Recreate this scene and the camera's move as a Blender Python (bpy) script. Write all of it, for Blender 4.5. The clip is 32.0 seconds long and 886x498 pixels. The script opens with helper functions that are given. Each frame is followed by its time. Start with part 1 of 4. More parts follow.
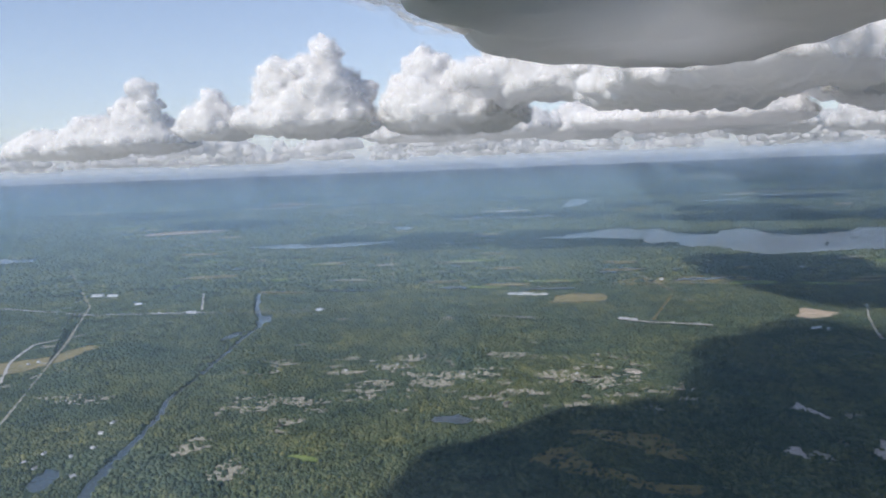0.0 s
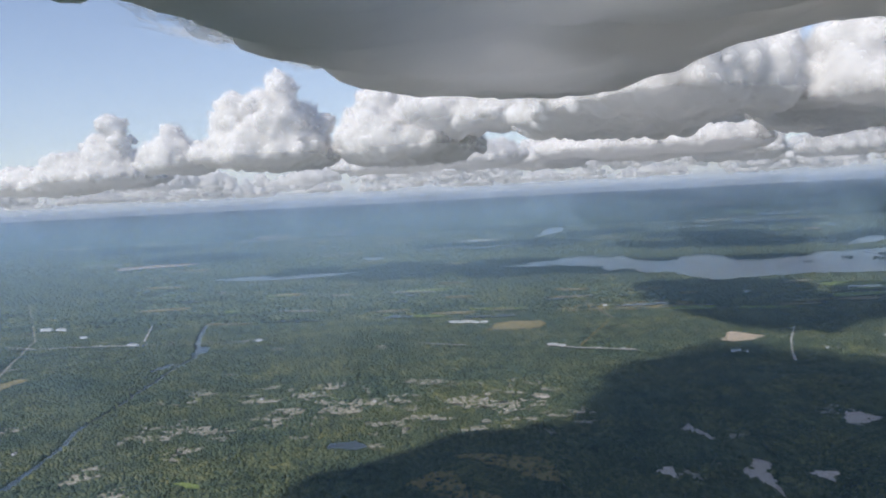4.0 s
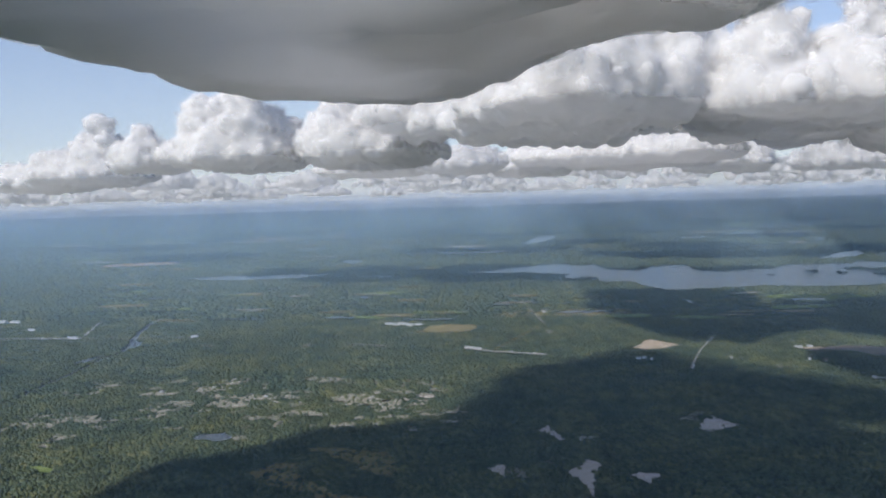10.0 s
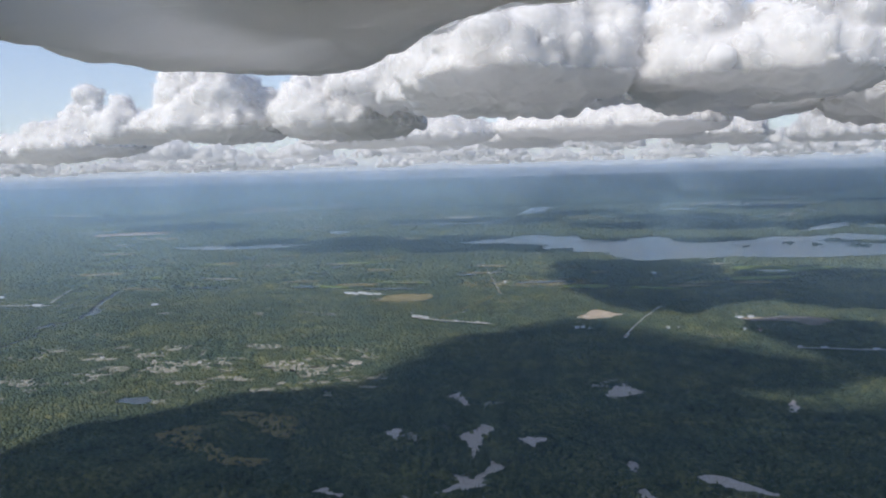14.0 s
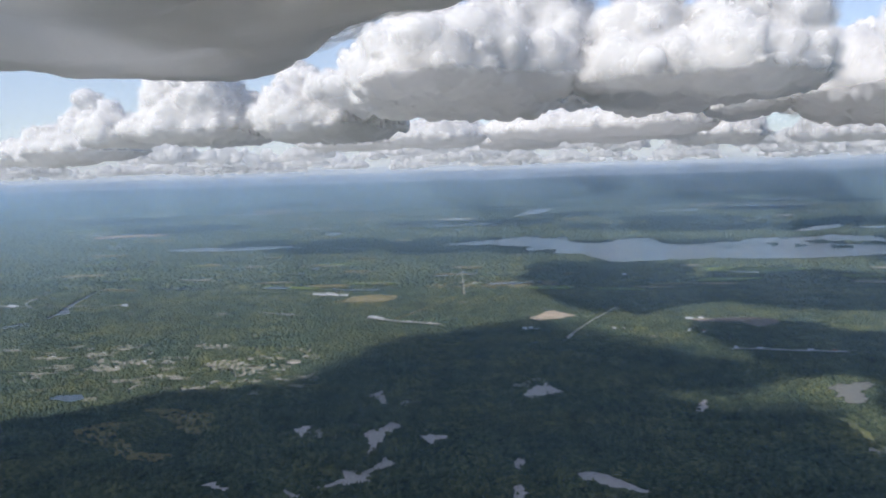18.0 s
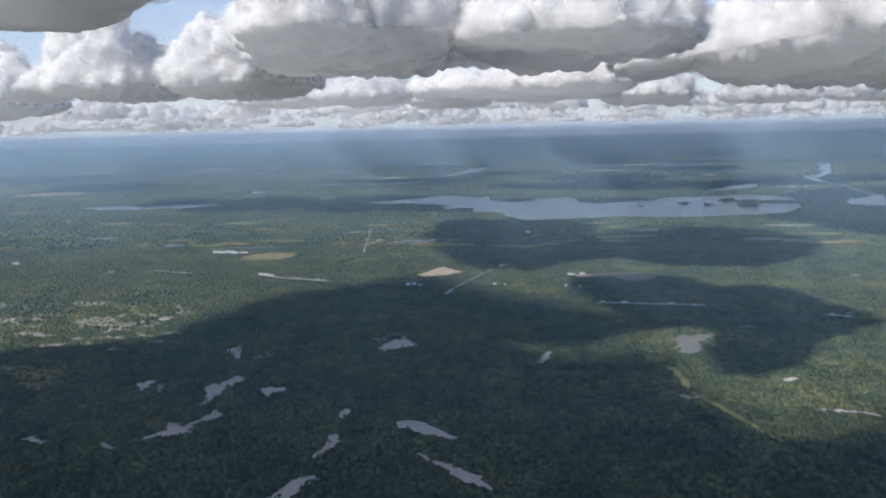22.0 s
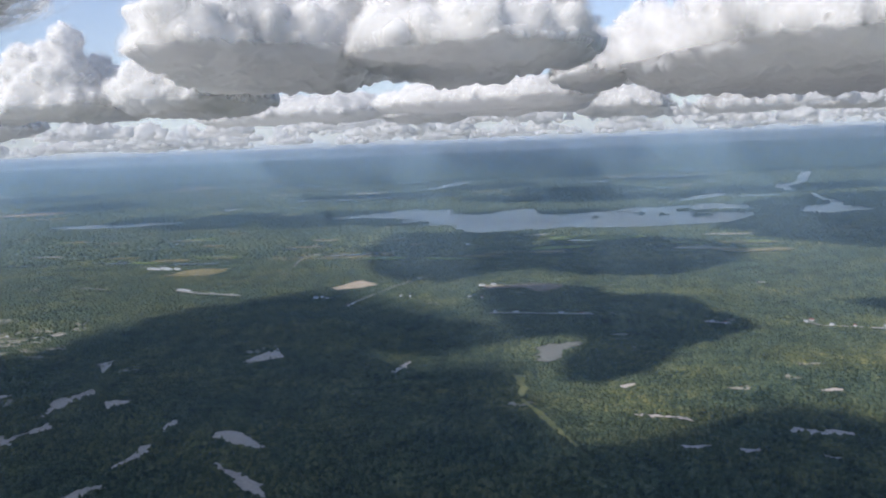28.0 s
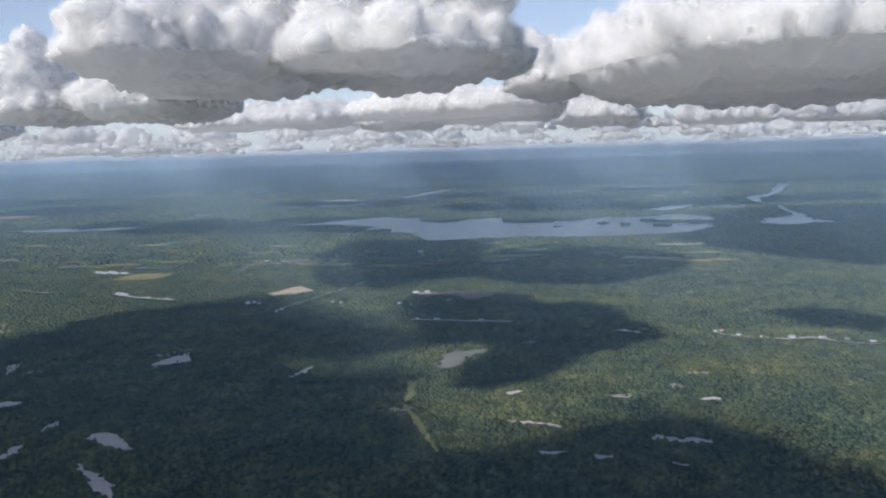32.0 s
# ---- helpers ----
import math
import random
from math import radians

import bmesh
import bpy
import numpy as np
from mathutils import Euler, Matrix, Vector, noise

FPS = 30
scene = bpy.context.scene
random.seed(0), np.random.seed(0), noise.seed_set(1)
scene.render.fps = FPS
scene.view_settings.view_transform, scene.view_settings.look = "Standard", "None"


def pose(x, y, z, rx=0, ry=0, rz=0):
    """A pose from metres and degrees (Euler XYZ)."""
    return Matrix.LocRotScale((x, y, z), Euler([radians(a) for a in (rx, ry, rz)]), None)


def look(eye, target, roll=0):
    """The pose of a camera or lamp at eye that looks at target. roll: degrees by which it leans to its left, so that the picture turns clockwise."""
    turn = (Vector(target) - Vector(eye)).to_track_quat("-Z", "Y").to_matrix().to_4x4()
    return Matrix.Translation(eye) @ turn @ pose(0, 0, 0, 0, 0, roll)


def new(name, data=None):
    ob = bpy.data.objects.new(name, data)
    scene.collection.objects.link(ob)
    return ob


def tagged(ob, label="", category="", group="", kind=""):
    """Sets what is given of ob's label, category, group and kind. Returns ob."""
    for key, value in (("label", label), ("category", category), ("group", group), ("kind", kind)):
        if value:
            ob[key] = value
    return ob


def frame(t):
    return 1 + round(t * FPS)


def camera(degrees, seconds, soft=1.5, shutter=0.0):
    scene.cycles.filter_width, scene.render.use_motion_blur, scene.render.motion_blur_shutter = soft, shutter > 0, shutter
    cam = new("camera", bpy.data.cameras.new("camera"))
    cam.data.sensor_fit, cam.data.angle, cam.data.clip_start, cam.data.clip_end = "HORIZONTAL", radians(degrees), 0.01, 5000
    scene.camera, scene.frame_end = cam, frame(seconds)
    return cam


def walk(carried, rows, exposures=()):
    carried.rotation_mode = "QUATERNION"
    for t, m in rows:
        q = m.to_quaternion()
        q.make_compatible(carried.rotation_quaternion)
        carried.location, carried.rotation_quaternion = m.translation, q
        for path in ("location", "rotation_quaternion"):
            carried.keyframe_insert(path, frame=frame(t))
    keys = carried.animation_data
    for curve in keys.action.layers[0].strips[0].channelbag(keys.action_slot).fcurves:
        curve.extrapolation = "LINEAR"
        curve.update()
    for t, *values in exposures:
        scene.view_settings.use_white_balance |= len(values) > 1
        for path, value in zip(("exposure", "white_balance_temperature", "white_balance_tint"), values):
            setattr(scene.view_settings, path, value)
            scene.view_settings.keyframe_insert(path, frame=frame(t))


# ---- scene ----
cam = camera(58.7, 32.0, 2.0)
METRES, EYE, TILT, LEAN, TURN = 187.0, 60.0, -6.4, 2.2, 0.0
PATH = [
    (0, (0.869, -1.872, 57.513), (0.704, 0.108, 57.286), -2.2),
    (0.5, (3.828, -2.366, 57.108), (3.655, -0.383, 56.913), -2.6),
    (1, (6.862, -2.602, 56.844), (6.677, -0.618, 56.672), -3.0),
    (1.5, (9.933, -2.71, 56.749), (9.734, -0.727, 56.582), -3.1),
    (2, (12.894, -2.902, 56.649), (12.697, -0.919, 56.487), -3.4),
    (2.5, (16.055, -3.121, 56.451), (15.849, -1.137, 56.296), -3.5),
    (3, (19.024, -3.516, 56.387), (18.84, -1.531, 56.231), -3.4),
    (3.5, (21.841, -3.723, 56.315), (21.693, -1.734, 56.155), -3.1),
    (5.5, (32.733, -4.836, 55.763), (32.532, -2.848, 55.674), -2.7),
    (6, (36.028, -5.113, 55.581), (35.813, -3.127, 55.495), -3.0),
    (6.5, (39.034, -5.166, 55.279), (38.81, -3.18, 55.194), -3.0),
    (7, (41.984, -4.975, 55.025), (41.786, -2.987, 54.935), -2.8),
    (7.5, (44.994, -4.735, 54.805), (44.794, -2.747, 54.718), -2.8),
    (8, (48.028, -4.9, 54.545), (47.815, -2.913, 54.455), -2.6),
    (8.5, (50.718, -5.326, 54.504), (50.547, -3.336, 54.412), -2.1),
    (9, (53.499, -5.575, 54.344), (53.319, -3.586, 54.247), -1.9),
    (9.5, (56.522, -5.663, 54.181), (56.329, -3.676, 54.073), -1.8),
    (10, (59.626, -6.07, 53.985), (59.425, -4.085, 53.853), -1.7),
    (10.5, (62.624, -6.775, 53.986), (62.413, -4.792, 53.835), -1.7),
    (11, (65.562, -6.959, 53.836), (65.364, -4.977, 53.661), -1.7),
    (11.5, (68.583, -6.645, 53.712), (68.363, -4.667, 53.515), -1.8),
    (12, (71.534, -6.767, 53.551), (71.298, -4.791, 53.352), -1.7),
    (12.5, (74.475, -6.89, 53.553), (74.246, -4.913, 53.354), -1.7),
    (13, (77.598, -6.886, 53.509), (77.365, -4.91, 53.308), -1.9),
    (13.5, (80.414, -6.833, 53.345), (80.184, -4.857, 53.142), -1.6),
    (14, (83.259, -6.579, 53.186), (83.023, -4.603, 52.982), -1.6),
    (14.5, (86.103, -6.785, 53.015), (85.86, -4.81, 52.811), -1.4),
    (16.5, (97.855, -6.879, 52.864), (97.584, -4.908, 52.665), -1.6),
    (17, (100.81, -7.016, 52.932), (100.532, -5.046, 52.732), -1.7),
    (17.5, (103.793, -6.99, 52.848), (103.516, -5.02, 52.645), -1.5),
    (18, (106.783, -6.907, 52.74), (106.498, -4.938, 52.542), -1.8),
    (18.5, (109.953, -6.679, 52.535), (109.657, -4.71, 52.337), -2.1),
    (19, (112.954, -6.6, 52.428), (112.681, -4.628, 52.23), -2.1),
    (19.5, (115.903, -6.259, 52.501), (115.616, -4.289, 52.311), -5.5),
    (20, (119.045, -6.331, 52.313), (118.871, -4.349, 52.111), -4.3),
    (20.5, (121.788, -6.232, 51.885), (121.641, -4.25, 51.661), -1.7),
    (21, (124.664, -6.331, 51.641), (124.508, -4.358, 51.353), -1.3),
    (21.5, (127.494, -6.313, 51.468), (127.328, -4.343, 51.165), -1.3),
    (22, (130.345, -6.231, 51.355), (130.173, -4.262, 51.053), -1.4),
    (22.5, (133.325, -6.057, 51.341), (133.14, -4.087, 51.045), -1.7),
    (23, (136.453, -5.915, 51.242), (136.254, -3.946, 50.954), -1.9),
    (23.5, (139.374, -5.821, 51.19), (139.171, -3.852, 50.908), -2.0),
    (24, (142.24, -5.521, 50.995), (142.069, -3.548, 50.713), -1.8),
    (24.5, (145.247, -5.33, 50.991), (145.057, -3.357, 50.726), -2.2),
    (25, (148.176, -5.57, 50.79), (147.968, -3.597, 50.531), -2.4),
    (25.5, (151.185, -5.637, 50.63), (150.968, -3.666, 50.365), -2.3),
    (27.5, (162.537, -4.898, 49.888), (162.35, -2.924, 49.625), -2.3),
    (28, (165.502, -4.944, 49.645), (165.301, -2.971, 49.381), -2.4),
    (28.5, (168.351, -4.761, 49.715), (168.127, -2.791, 49.454), -2.6),
    (29, (171.244, -4.525, 49.645), (171.029, -2.554, 49.382), -2.4),
    (29.5, (173.818, -4.641, 49.443), (173.59, -2.671, 49.183), -2.4),
    (30, (176.5, -4.738, 49.418), (176.304, -2.765, 49.155), -2.0),
    (30.5, (179.194, -5.066, 49.402), (179.002, -3.093, 49.138), -1.9),
    (31, (181.91, -4.655, 49.247), (181.709, -2.682, 48.985), -2.0),
    (31.5, (184.544, -4.569, 49.038), (184.326, -2.597, 48.785), -1.9),
    (32, (187.213, -4.586, 48.816), (187.022, -2.61, 48.572), -1.7),
]
walk(cam, [(t, look(eye, target, roll)) for t, eye, target, roll in PATH], [(0.0, 0.36), (8.0, 0.28), (14.0, 0.38), (21.0, 0.46), (24.0, 0.38), (27.0, 0.43), (30.0, 0.48), (31.0, 0.50), (32.0, 0.34)])

# ------------------------------------------------------------------ light
# The land stands at about one ninth of its size, so that its horizon lies within the reach of the lens.
SUN_WAY = Vector((57.0, 68.0, -78.0)).normalized()
world = bpy.data.worlds.new("world")
scene.world = world
world.use_nodes = True
wt = world.node_tree
sky = wt.nodes.new("ShaderNodeTexSky")
sky.sky_type = "NISHITA"
sky.sun_disc = False
sky.sun_elevation = math.asin(-SUN_WAY.z)
sky.sun_rotation = math.atan2(-SUN_WAY.x, -SUN_WAY.y)
sky.altitude = 800
sky.air_density = 0.85
sky.dust_density = 0.35
sky.ozone_density = 2.0
wt.nodes["Background"].inputs["Strength"].default_value = 0.13
tone = wt.nodes.new("ShaderNodeMix")
tone.data_type, tone.blend_type = "RGBA", "MULTIPLY"
tone.inputs[0].default_value = 1.0
tone.inputs[7].default_value = (1.0, 0.94, 0.94, 1)
wt.links.new(sky.outputs[0], tone.inputs[6])
wt.links.new(tone.outputs[2], wt.nodes["Background"].inputs["Color"])
sun_data = bpy.data.lights.new("sun", "SUN")
sun_data.energy, sun_data.angle, sun_data.color = 3.75, radians(1.2), (1.0, 0.95, 0.89)
sun = new("sun", sun_data)
sun.rotation_mode = "QUATERNION"
sun.rotation_quaternion = SUN_WAY.to_track_quat("-Z", "Y")
sun.location = (-100, -200, 300)

scene.cycles.transparent_max_bounces = 48

rng = np.random.default_rng(7)


# ------------------------------------------------------------------ materials
class Mat:
    """A small builder of node materials."""

    def __init__(self, name):
        self.m = bpy.data.materials.new(name)
        self.m.use_nodes = True
        self.t = self.m.node_tree
        self.b = self.t.nodes["Principled BSDF"]
        self.pos = self.t.nodes.new("ShaderNodeNewGeometry").outputs["Position"]

    def node(self, kind, **values):
        n = self.t.nodes.new(kind)
        for k, v in values.items():
            if isinstance(v, bpy.types.NodeSocket):
                self.t.links.new(v, n.inputs[k])
            else:
                n.inputs[k].default_value = v
        return n

    def link(self, a, b):
        self.t.links.new(a, b)

    def noise(self, scale, detail=4.0, rough=0.55, stretch=None, distortion=0.0):
        p = self.pos
        if stretch:
            n = self.node("ShaderNodeMapping", Vector=self.pos)
            n.inputs["Scale"].default_value = stretch
            p = n.outputs[0]
        n = self.node("ShaderNodeTexNoise", Vector=p, Scale=scale, Detail=detail, Roughness=rough, Distortion=distortion)
        return n.outputs[0]

    def ramp(self, fac, stops):
        n = self.t.nodes.new("ShaderNodeValToRGB")
        e = n.color_ramp.elements
        while len(e) < len(stops):
            e.new(0.5)
        for i, (p, c) in enumerate(stops):
            e[i].position = p
            e[i].color = (*c, 1) if len(c) == 3 else c
        self.link(fac, n.inputs[0])
        return n.outputs[0]

    def mix(self, fac, a, b):
        n = self.t.nodes.new("ShaderNodeMix")
        n.data_type = "RGBA"
        for s, v in ((n.inputs[0], fac), (n.inputs[6], a), (n.inputs[7], b)):
            if isinstance(v, bpy.types.NodeSocket):
                self.link(v, s)
            else:
                s.default_value = v if isinstance(v, float) else (*v, 1)
        return n.outputs[2]

    def bump(self, height, strength, distance):
        n = self.node("ShaderNodeBump", Height=height, Strength=strength, Distance=distance)
        self.link(n.outputs[0], self.b.inputs["Normal"])

    def rough(self, r, spec=0.3):
        self.b.inputs["Roughness"].default_value = r
        self.b.inputs["Specular IOR Level"].default_value = spec


def grey(v):
    return (v, v, v)


def canopy_material(name, grains):
    m = Mat(name)
    island = m.t.nodes["Geometry"].outputs["Random Per Island"]
    tree = m.ramp(island, [(0.0, (0.039, 0.053, 0.036)), (0.35, (0.057, 0.073, 0.046)), (0.7, (0.077, 0.092, 0.054)), (1.0, (0.110, 0.118, 0.066))])
    stand = m.ramp(m.noise(0.03, 7, 0.68, (1.0, 1.3, 1.0), 0.6), [(0.33, (0.66, 0.80, 0.92)), (0.46, (0.90, 0.96, 0.97)), (0.56, (1.12, 1.08, 0.94)), (0.68, (1.5, 1.34, 1.0))])
    grove = m.ramp(m.noise(0.16, 5, 0.7, (1.0, 0.6, 1.0), 0.5), [(0.34, (0.62, 0.68, 0.72)), (0.5, (0.98, 1.0, 1.0)), (0.66, (1.36, 1.32, 1.22))])
    n = m.t.nodes.new("ShaderNodeMix")
    n.data_type, n.blend_type = "RGBA", "MULTIPLY"
    n.inputs[0].default_value = 1.0
    m.link(tree, n.inputs[6])
    m.link(stand, n.inputs[7])
    o = m.t.nodes.new("ShaderNodeMix")
    o.data_type, o.blend_type = "RGBA", "MULTIPLY"
    o.inputs[0].default_value = 1.0
    m.link(n.outputs[2], o.inputs[6])
    m.link(grove, o.inputs[7])
    m.link(o.outputs[2], m.b.inputs["Base Color"])
    m.rough(0.9, 0.1)
    m.bump(m.noise(grains, 3, 0.6), 0.7, 0.15)
    return m.m


def land_material():
    m = Mat("forest_floor")
    wide = m.ramp(m.noise(0.012, 6, 0.62, None, 0.4), [(0.34, (0.029, 0.046, 0.032)), (0.48, (0.045, 0.066, 0.040)), (0.6, (0.065, 0.086, 0.050)), (0.74, (0.100, 0.112, 0.066))])
    fine = m.ramp(m.noise(0.45, 5, 0.7), [(0.3, grey(0.65)), (0.7, grey(1.35))])
    n = m.t.nodes.new("ShaderNodeMix")
    n.data_type, n.blend_type = "RGBA", "MULTIPLY"
    n.inputs[0].default_value = 1.0
    m.link(wide, n.inputs[6])
    m.link(fine, n.inputs[7])
    m.link(n.outputs[2], m.b.inputs["Base Color"])
    m.rough(0.95, 0.05)
    m.bump(m.noise(0.5, 4, 0.6), 1.0, 1.0)
    return m.m


def plain_material(name, a, b, scale, rough=0.9, spec=0.2, third=None, stretch=None):
    m = Mat(name)
    stops = [(0.35, a), (0.62, b)] + ([(0.78, third)] if third else [])
    m.link(m.ramp(m.noise(scale, 5, 0.65, stretch), stops), m.b.inputs["Base Color"])
    m.rough(rough, spec)
    m.bump(m.noise(scale * 4, 3), 0.3, 0.05)
    return m.m


def water_material(name, deep, shoal, rough):
    m = Mat(name)
    m.link(m.ramp(m.noise(0.05, 4), [(0.4, deep), (0.7, shoal)]), m.b.inputs["Base Color"])
    m.rough(rough, 0.5)
    m.b.inputs["IOR"].default_value = 1.33
    m.bump(m.noise(0.9, 3, 0.5, (1, 2.2, 1)), 0.06, 0.05)
    return m.m


def cloud_material(name, grain, depth, clear):
    """White vapour: light that enters wanders about in it and comes out softened. depth: how far it wanders; clear: how much light passes through thin parts."""
    m = Mat(name)
    out = m.t.nodes["Material Output"]
    m.b.inputs["Base Color"].default_value = (0.885, 0.882, 0.89, 1)
    m.b.inputs["Subsurface Weight"].default_value = 1.0
    m.b.inputs["Subsurface Radius"].default_value = (1.0, 1.0, 1.0)
    m.b.inputs["Subsurface Scale"].default_value = depth
    m.rough(1.0, 0.0)
    m.bump(m.noise(grain, 4, 0.5), 0.25, 0.2 / grain)
    tr = m.node("ShaderNodeBsdfTranslucent", Color=(0.945, 0.943, 0.945, 1))
    mx = m.node("ShaderNodeMixShader", Fac=clear)
    m.link(m.b.outputs[0], mx.inputs[1])
    m.link(tr.outputs[0], mx.inputs[2])
    m.link(mx.outputs[0], out.inputs[0])
    return m.m


def fringe_material(name, grain, thick, level):
    """One thin layer of a cloud's ragged edge; level: how much of the layer has thinned away."""
    m = Mat(name)
    out = m.t.nodes["Material Output"]
    d = m.node("ShaderNodeBsdfDiffuse", Color=(0.955, 0.948, 0.942, 1))
    tr = m.node("ShaderNodeBsdfTranslucent", Color=(0.95, 0.943, 0.937, 1))
    mx = m.node("ShaderNodeMixShader", Fac=0.6)
    m.link(d.outputs[0], mx.inputs[1])
    m.link(tr.outputs[0], mx.inputs[2])
    patch = m.ramp(m.noise(grain, 5, 0.55), [(level - 0.13, grey(0.0)), (level + 0.13, grey(thick))])
    clear = m.node("ShaderNodeBsdfTransparent")
    last = m.node("ShaderNodeMixShader")
    m.link(patch, last.inputs[0])
    m.link(clear.outputs[0], last.inputs[1])
    m.link(mx.outputs[0], last.inputs[2])
    m.link(last.outputs[0], out.inputs[0])
    m.t.nodes.remove(m.b)
    return m.m


def haze_sheet_material(name, amount, low, high, top, tint=(0.50, 0.68, 0.96)):
    """A thin upright sheet whose tint paints in haze: clear at the ground, thickest at mid height, gone at the top."""
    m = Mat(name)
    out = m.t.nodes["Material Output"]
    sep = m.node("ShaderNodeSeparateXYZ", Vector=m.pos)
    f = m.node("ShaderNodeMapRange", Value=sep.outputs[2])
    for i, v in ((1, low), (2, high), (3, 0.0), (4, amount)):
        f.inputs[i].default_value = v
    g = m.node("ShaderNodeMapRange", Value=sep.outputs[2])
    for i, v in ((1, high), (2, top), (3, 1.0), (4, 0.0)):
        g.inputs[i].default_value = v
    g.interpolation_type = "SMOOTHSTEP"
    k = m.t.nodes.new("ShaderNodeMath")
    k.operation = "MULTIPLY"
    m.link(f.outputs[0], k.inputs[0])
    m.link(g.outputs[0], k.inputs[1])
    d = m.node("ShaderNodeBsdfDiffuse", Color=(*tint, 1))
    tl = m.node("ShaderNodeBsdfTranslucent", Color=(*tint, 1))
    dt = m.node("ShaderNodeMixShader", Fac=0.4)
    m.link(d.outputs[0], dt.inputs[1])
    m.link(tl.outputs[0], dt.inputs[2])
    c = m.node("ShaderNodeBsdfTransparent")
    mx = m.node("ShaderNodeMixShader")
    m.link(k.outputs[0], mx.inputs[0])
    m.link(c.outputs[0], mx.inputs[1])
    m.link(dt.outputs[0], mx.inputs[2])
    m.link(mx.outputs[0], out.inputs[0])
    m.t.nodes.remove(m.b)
    return m.m


CANOPY = canopy_material("canopy", 4.0)
CANOPY_FAR = canopy_material("far_canopy", 1.2)
LAND = land_material()
WATER = water_material("lake_water", (0.03, 0.045, 0.06), (0.05, 0.065, 0.08), 0.2)
# Mud colour raised pale to stand in for bright sky mirrored in the pools.
BOGWATER = plain_material("bog_mud_sky_shine", (0.56, 0.50, 0.46), (0.42, 0.37, 0.33), 1.7, 0.6, 0.2, third=(0.15, 0.14, 0.10))
# Darker pool colour, kept for the pond that lies in sunlight.
SILT_SUNLIT = plain_material("pond_silt_sunlit", (0.13, 0.13, 0.115), (0.20, 0.195, 0.175), 0.6, 0.4, 0.3, third=(0.08, 0.09, 0.07))
SAND = plain_material("sand", (0.34, 0.27, 0.20), (0.50, 0.42, 0.33), 0.25)
GRAVEL = plain_material("gravel", (0.30, 0.28, 0.25), (0.45, 0.43, 0.40), 0.5)
GRASS = plain_material("grass", (0.13, 0.175, 0.05), (0.19, 0.235, 0.075), 0.2, third=(0.20, 0.20, 0.09))
STRAW = plain_material("straw", (0.16, 0.14, 0.07), (0.24, 0.20, 0.10), 0.15, third=(0.12, 0.13, 0.05))
MEADOW = plain_material("sunny_meadow", (0.13, 0.15, 0.055), (0.21, 0.21, 0.10), 0.5, third=(0.09, 0.11, 0.045))
BOG = plain_material("bog", (0.15, 0.12, 0.05), (0.22, 0.175, 0.075), 0.12, third=(0.09, 0.10, 0.045))
PALEGRASS = plain_material("pale_clearing", (0.19, 0.18, 0.13), (0.34, 0.32, 0.27), 0.7, third=(0.12, 0.14, 0.07))
ROADS = plain_material("road_gravel", (0.28, 0.27, 0.25), (0.42, 0.41, 0.38), 0.6)
WHITEWALL = plain_material("white_paint", (0.5, 0.5, 0.48), (0.64, 0.64, 0.62), 2.0, 0.7)
GREYROOF = plain_material("grey_roof", (0.24, 0.24, 0.25), (0.36, 0.36, 0.37), 2.0, 0.6)
REDROOF = plain_material("red_roof", (0.20, 0.08, 0.06), (0.28, 0.12, 0.09), 2.0, 0.7)
CLOUD = cloud_material("cloud", 0.16, 3.0, 0.52)
CLOUD_FAR = cloud_material("far_cloud", 0.06, 5.0, 0.66)
FRINGES = [fringe_material("cloud_fringe", 0.14, 0.30 - 0.02 * k, 0.30 + 0.045 * k) for k in range(7)]
VEILS = [fringe_material("cloud_veil", 0.17, 0.55 - 0.07 * k, 0.36 + 0.05 * k) for k in range(6)]


# ------------------------------------------------------------------ mesh helpers
def mesh_object(name, verts, faces, material, smooth=False):
    verts, me = np.asarray(verts, dtype=np.float32), bpy.data.meshes.new(name)
    faces = np.asarray(faces, dtype=np.int32)
    k = faces.shape[1]
    me.vertices.add(len(verts))
    me.vertices.foreach_set("co", verts.ravel())
    me.loops.add(faces.size)
    me.loops.foreach_set("vertex_index", faces.ravel())
    me.polygons.add(len(faces))
    me.polygons.foreach_set("loop_start", np.arange(0, faces.size, k, dtype=np.int32))
    me.polygons.foreach_set("loop_total", np.full(len(faces), k, dtype=np.int32))
    me.polygons.foreach_set("use_smooth", np.full(len(faces), smooth))
    me.update()
    me.materials.append(material)
    return new(name, me)


def hash3(i, j, k):
    h = (i * 374761393 + j * 668265263 + k * 2147483647 + 1013904223) & 0xFFFFFFFF
    h = ((h ^ (h >> 13)) * 1274126177) & 0xFFFFFFFF
    return ((h ^ (h >> 16)) & 0xFFFF) / 65535.0


def vnoise(p):
    """Smooth value noise of points, 0 to 1."""
    p = np.asarray(p, dtype=np.float64)
    c = np.floor(p).astype(np.int64)
    f = p - c
    f = f * f * (3 - 2 * f)
    out = 0
    for a in (0, 1):
        for b in (0, 1):
            for d in (0, 1):
                w = (f[:, 0] if a else 1 - f[:, 0]) * (f[:, 1] if b else 1 - f[:, 1]) * (f[:, 2] if d else 1 - f[:, 2])
                out = out + w * hash3(c[:, 0] + a, c[:, 1] + b, c[:, 2] + d)
    return out


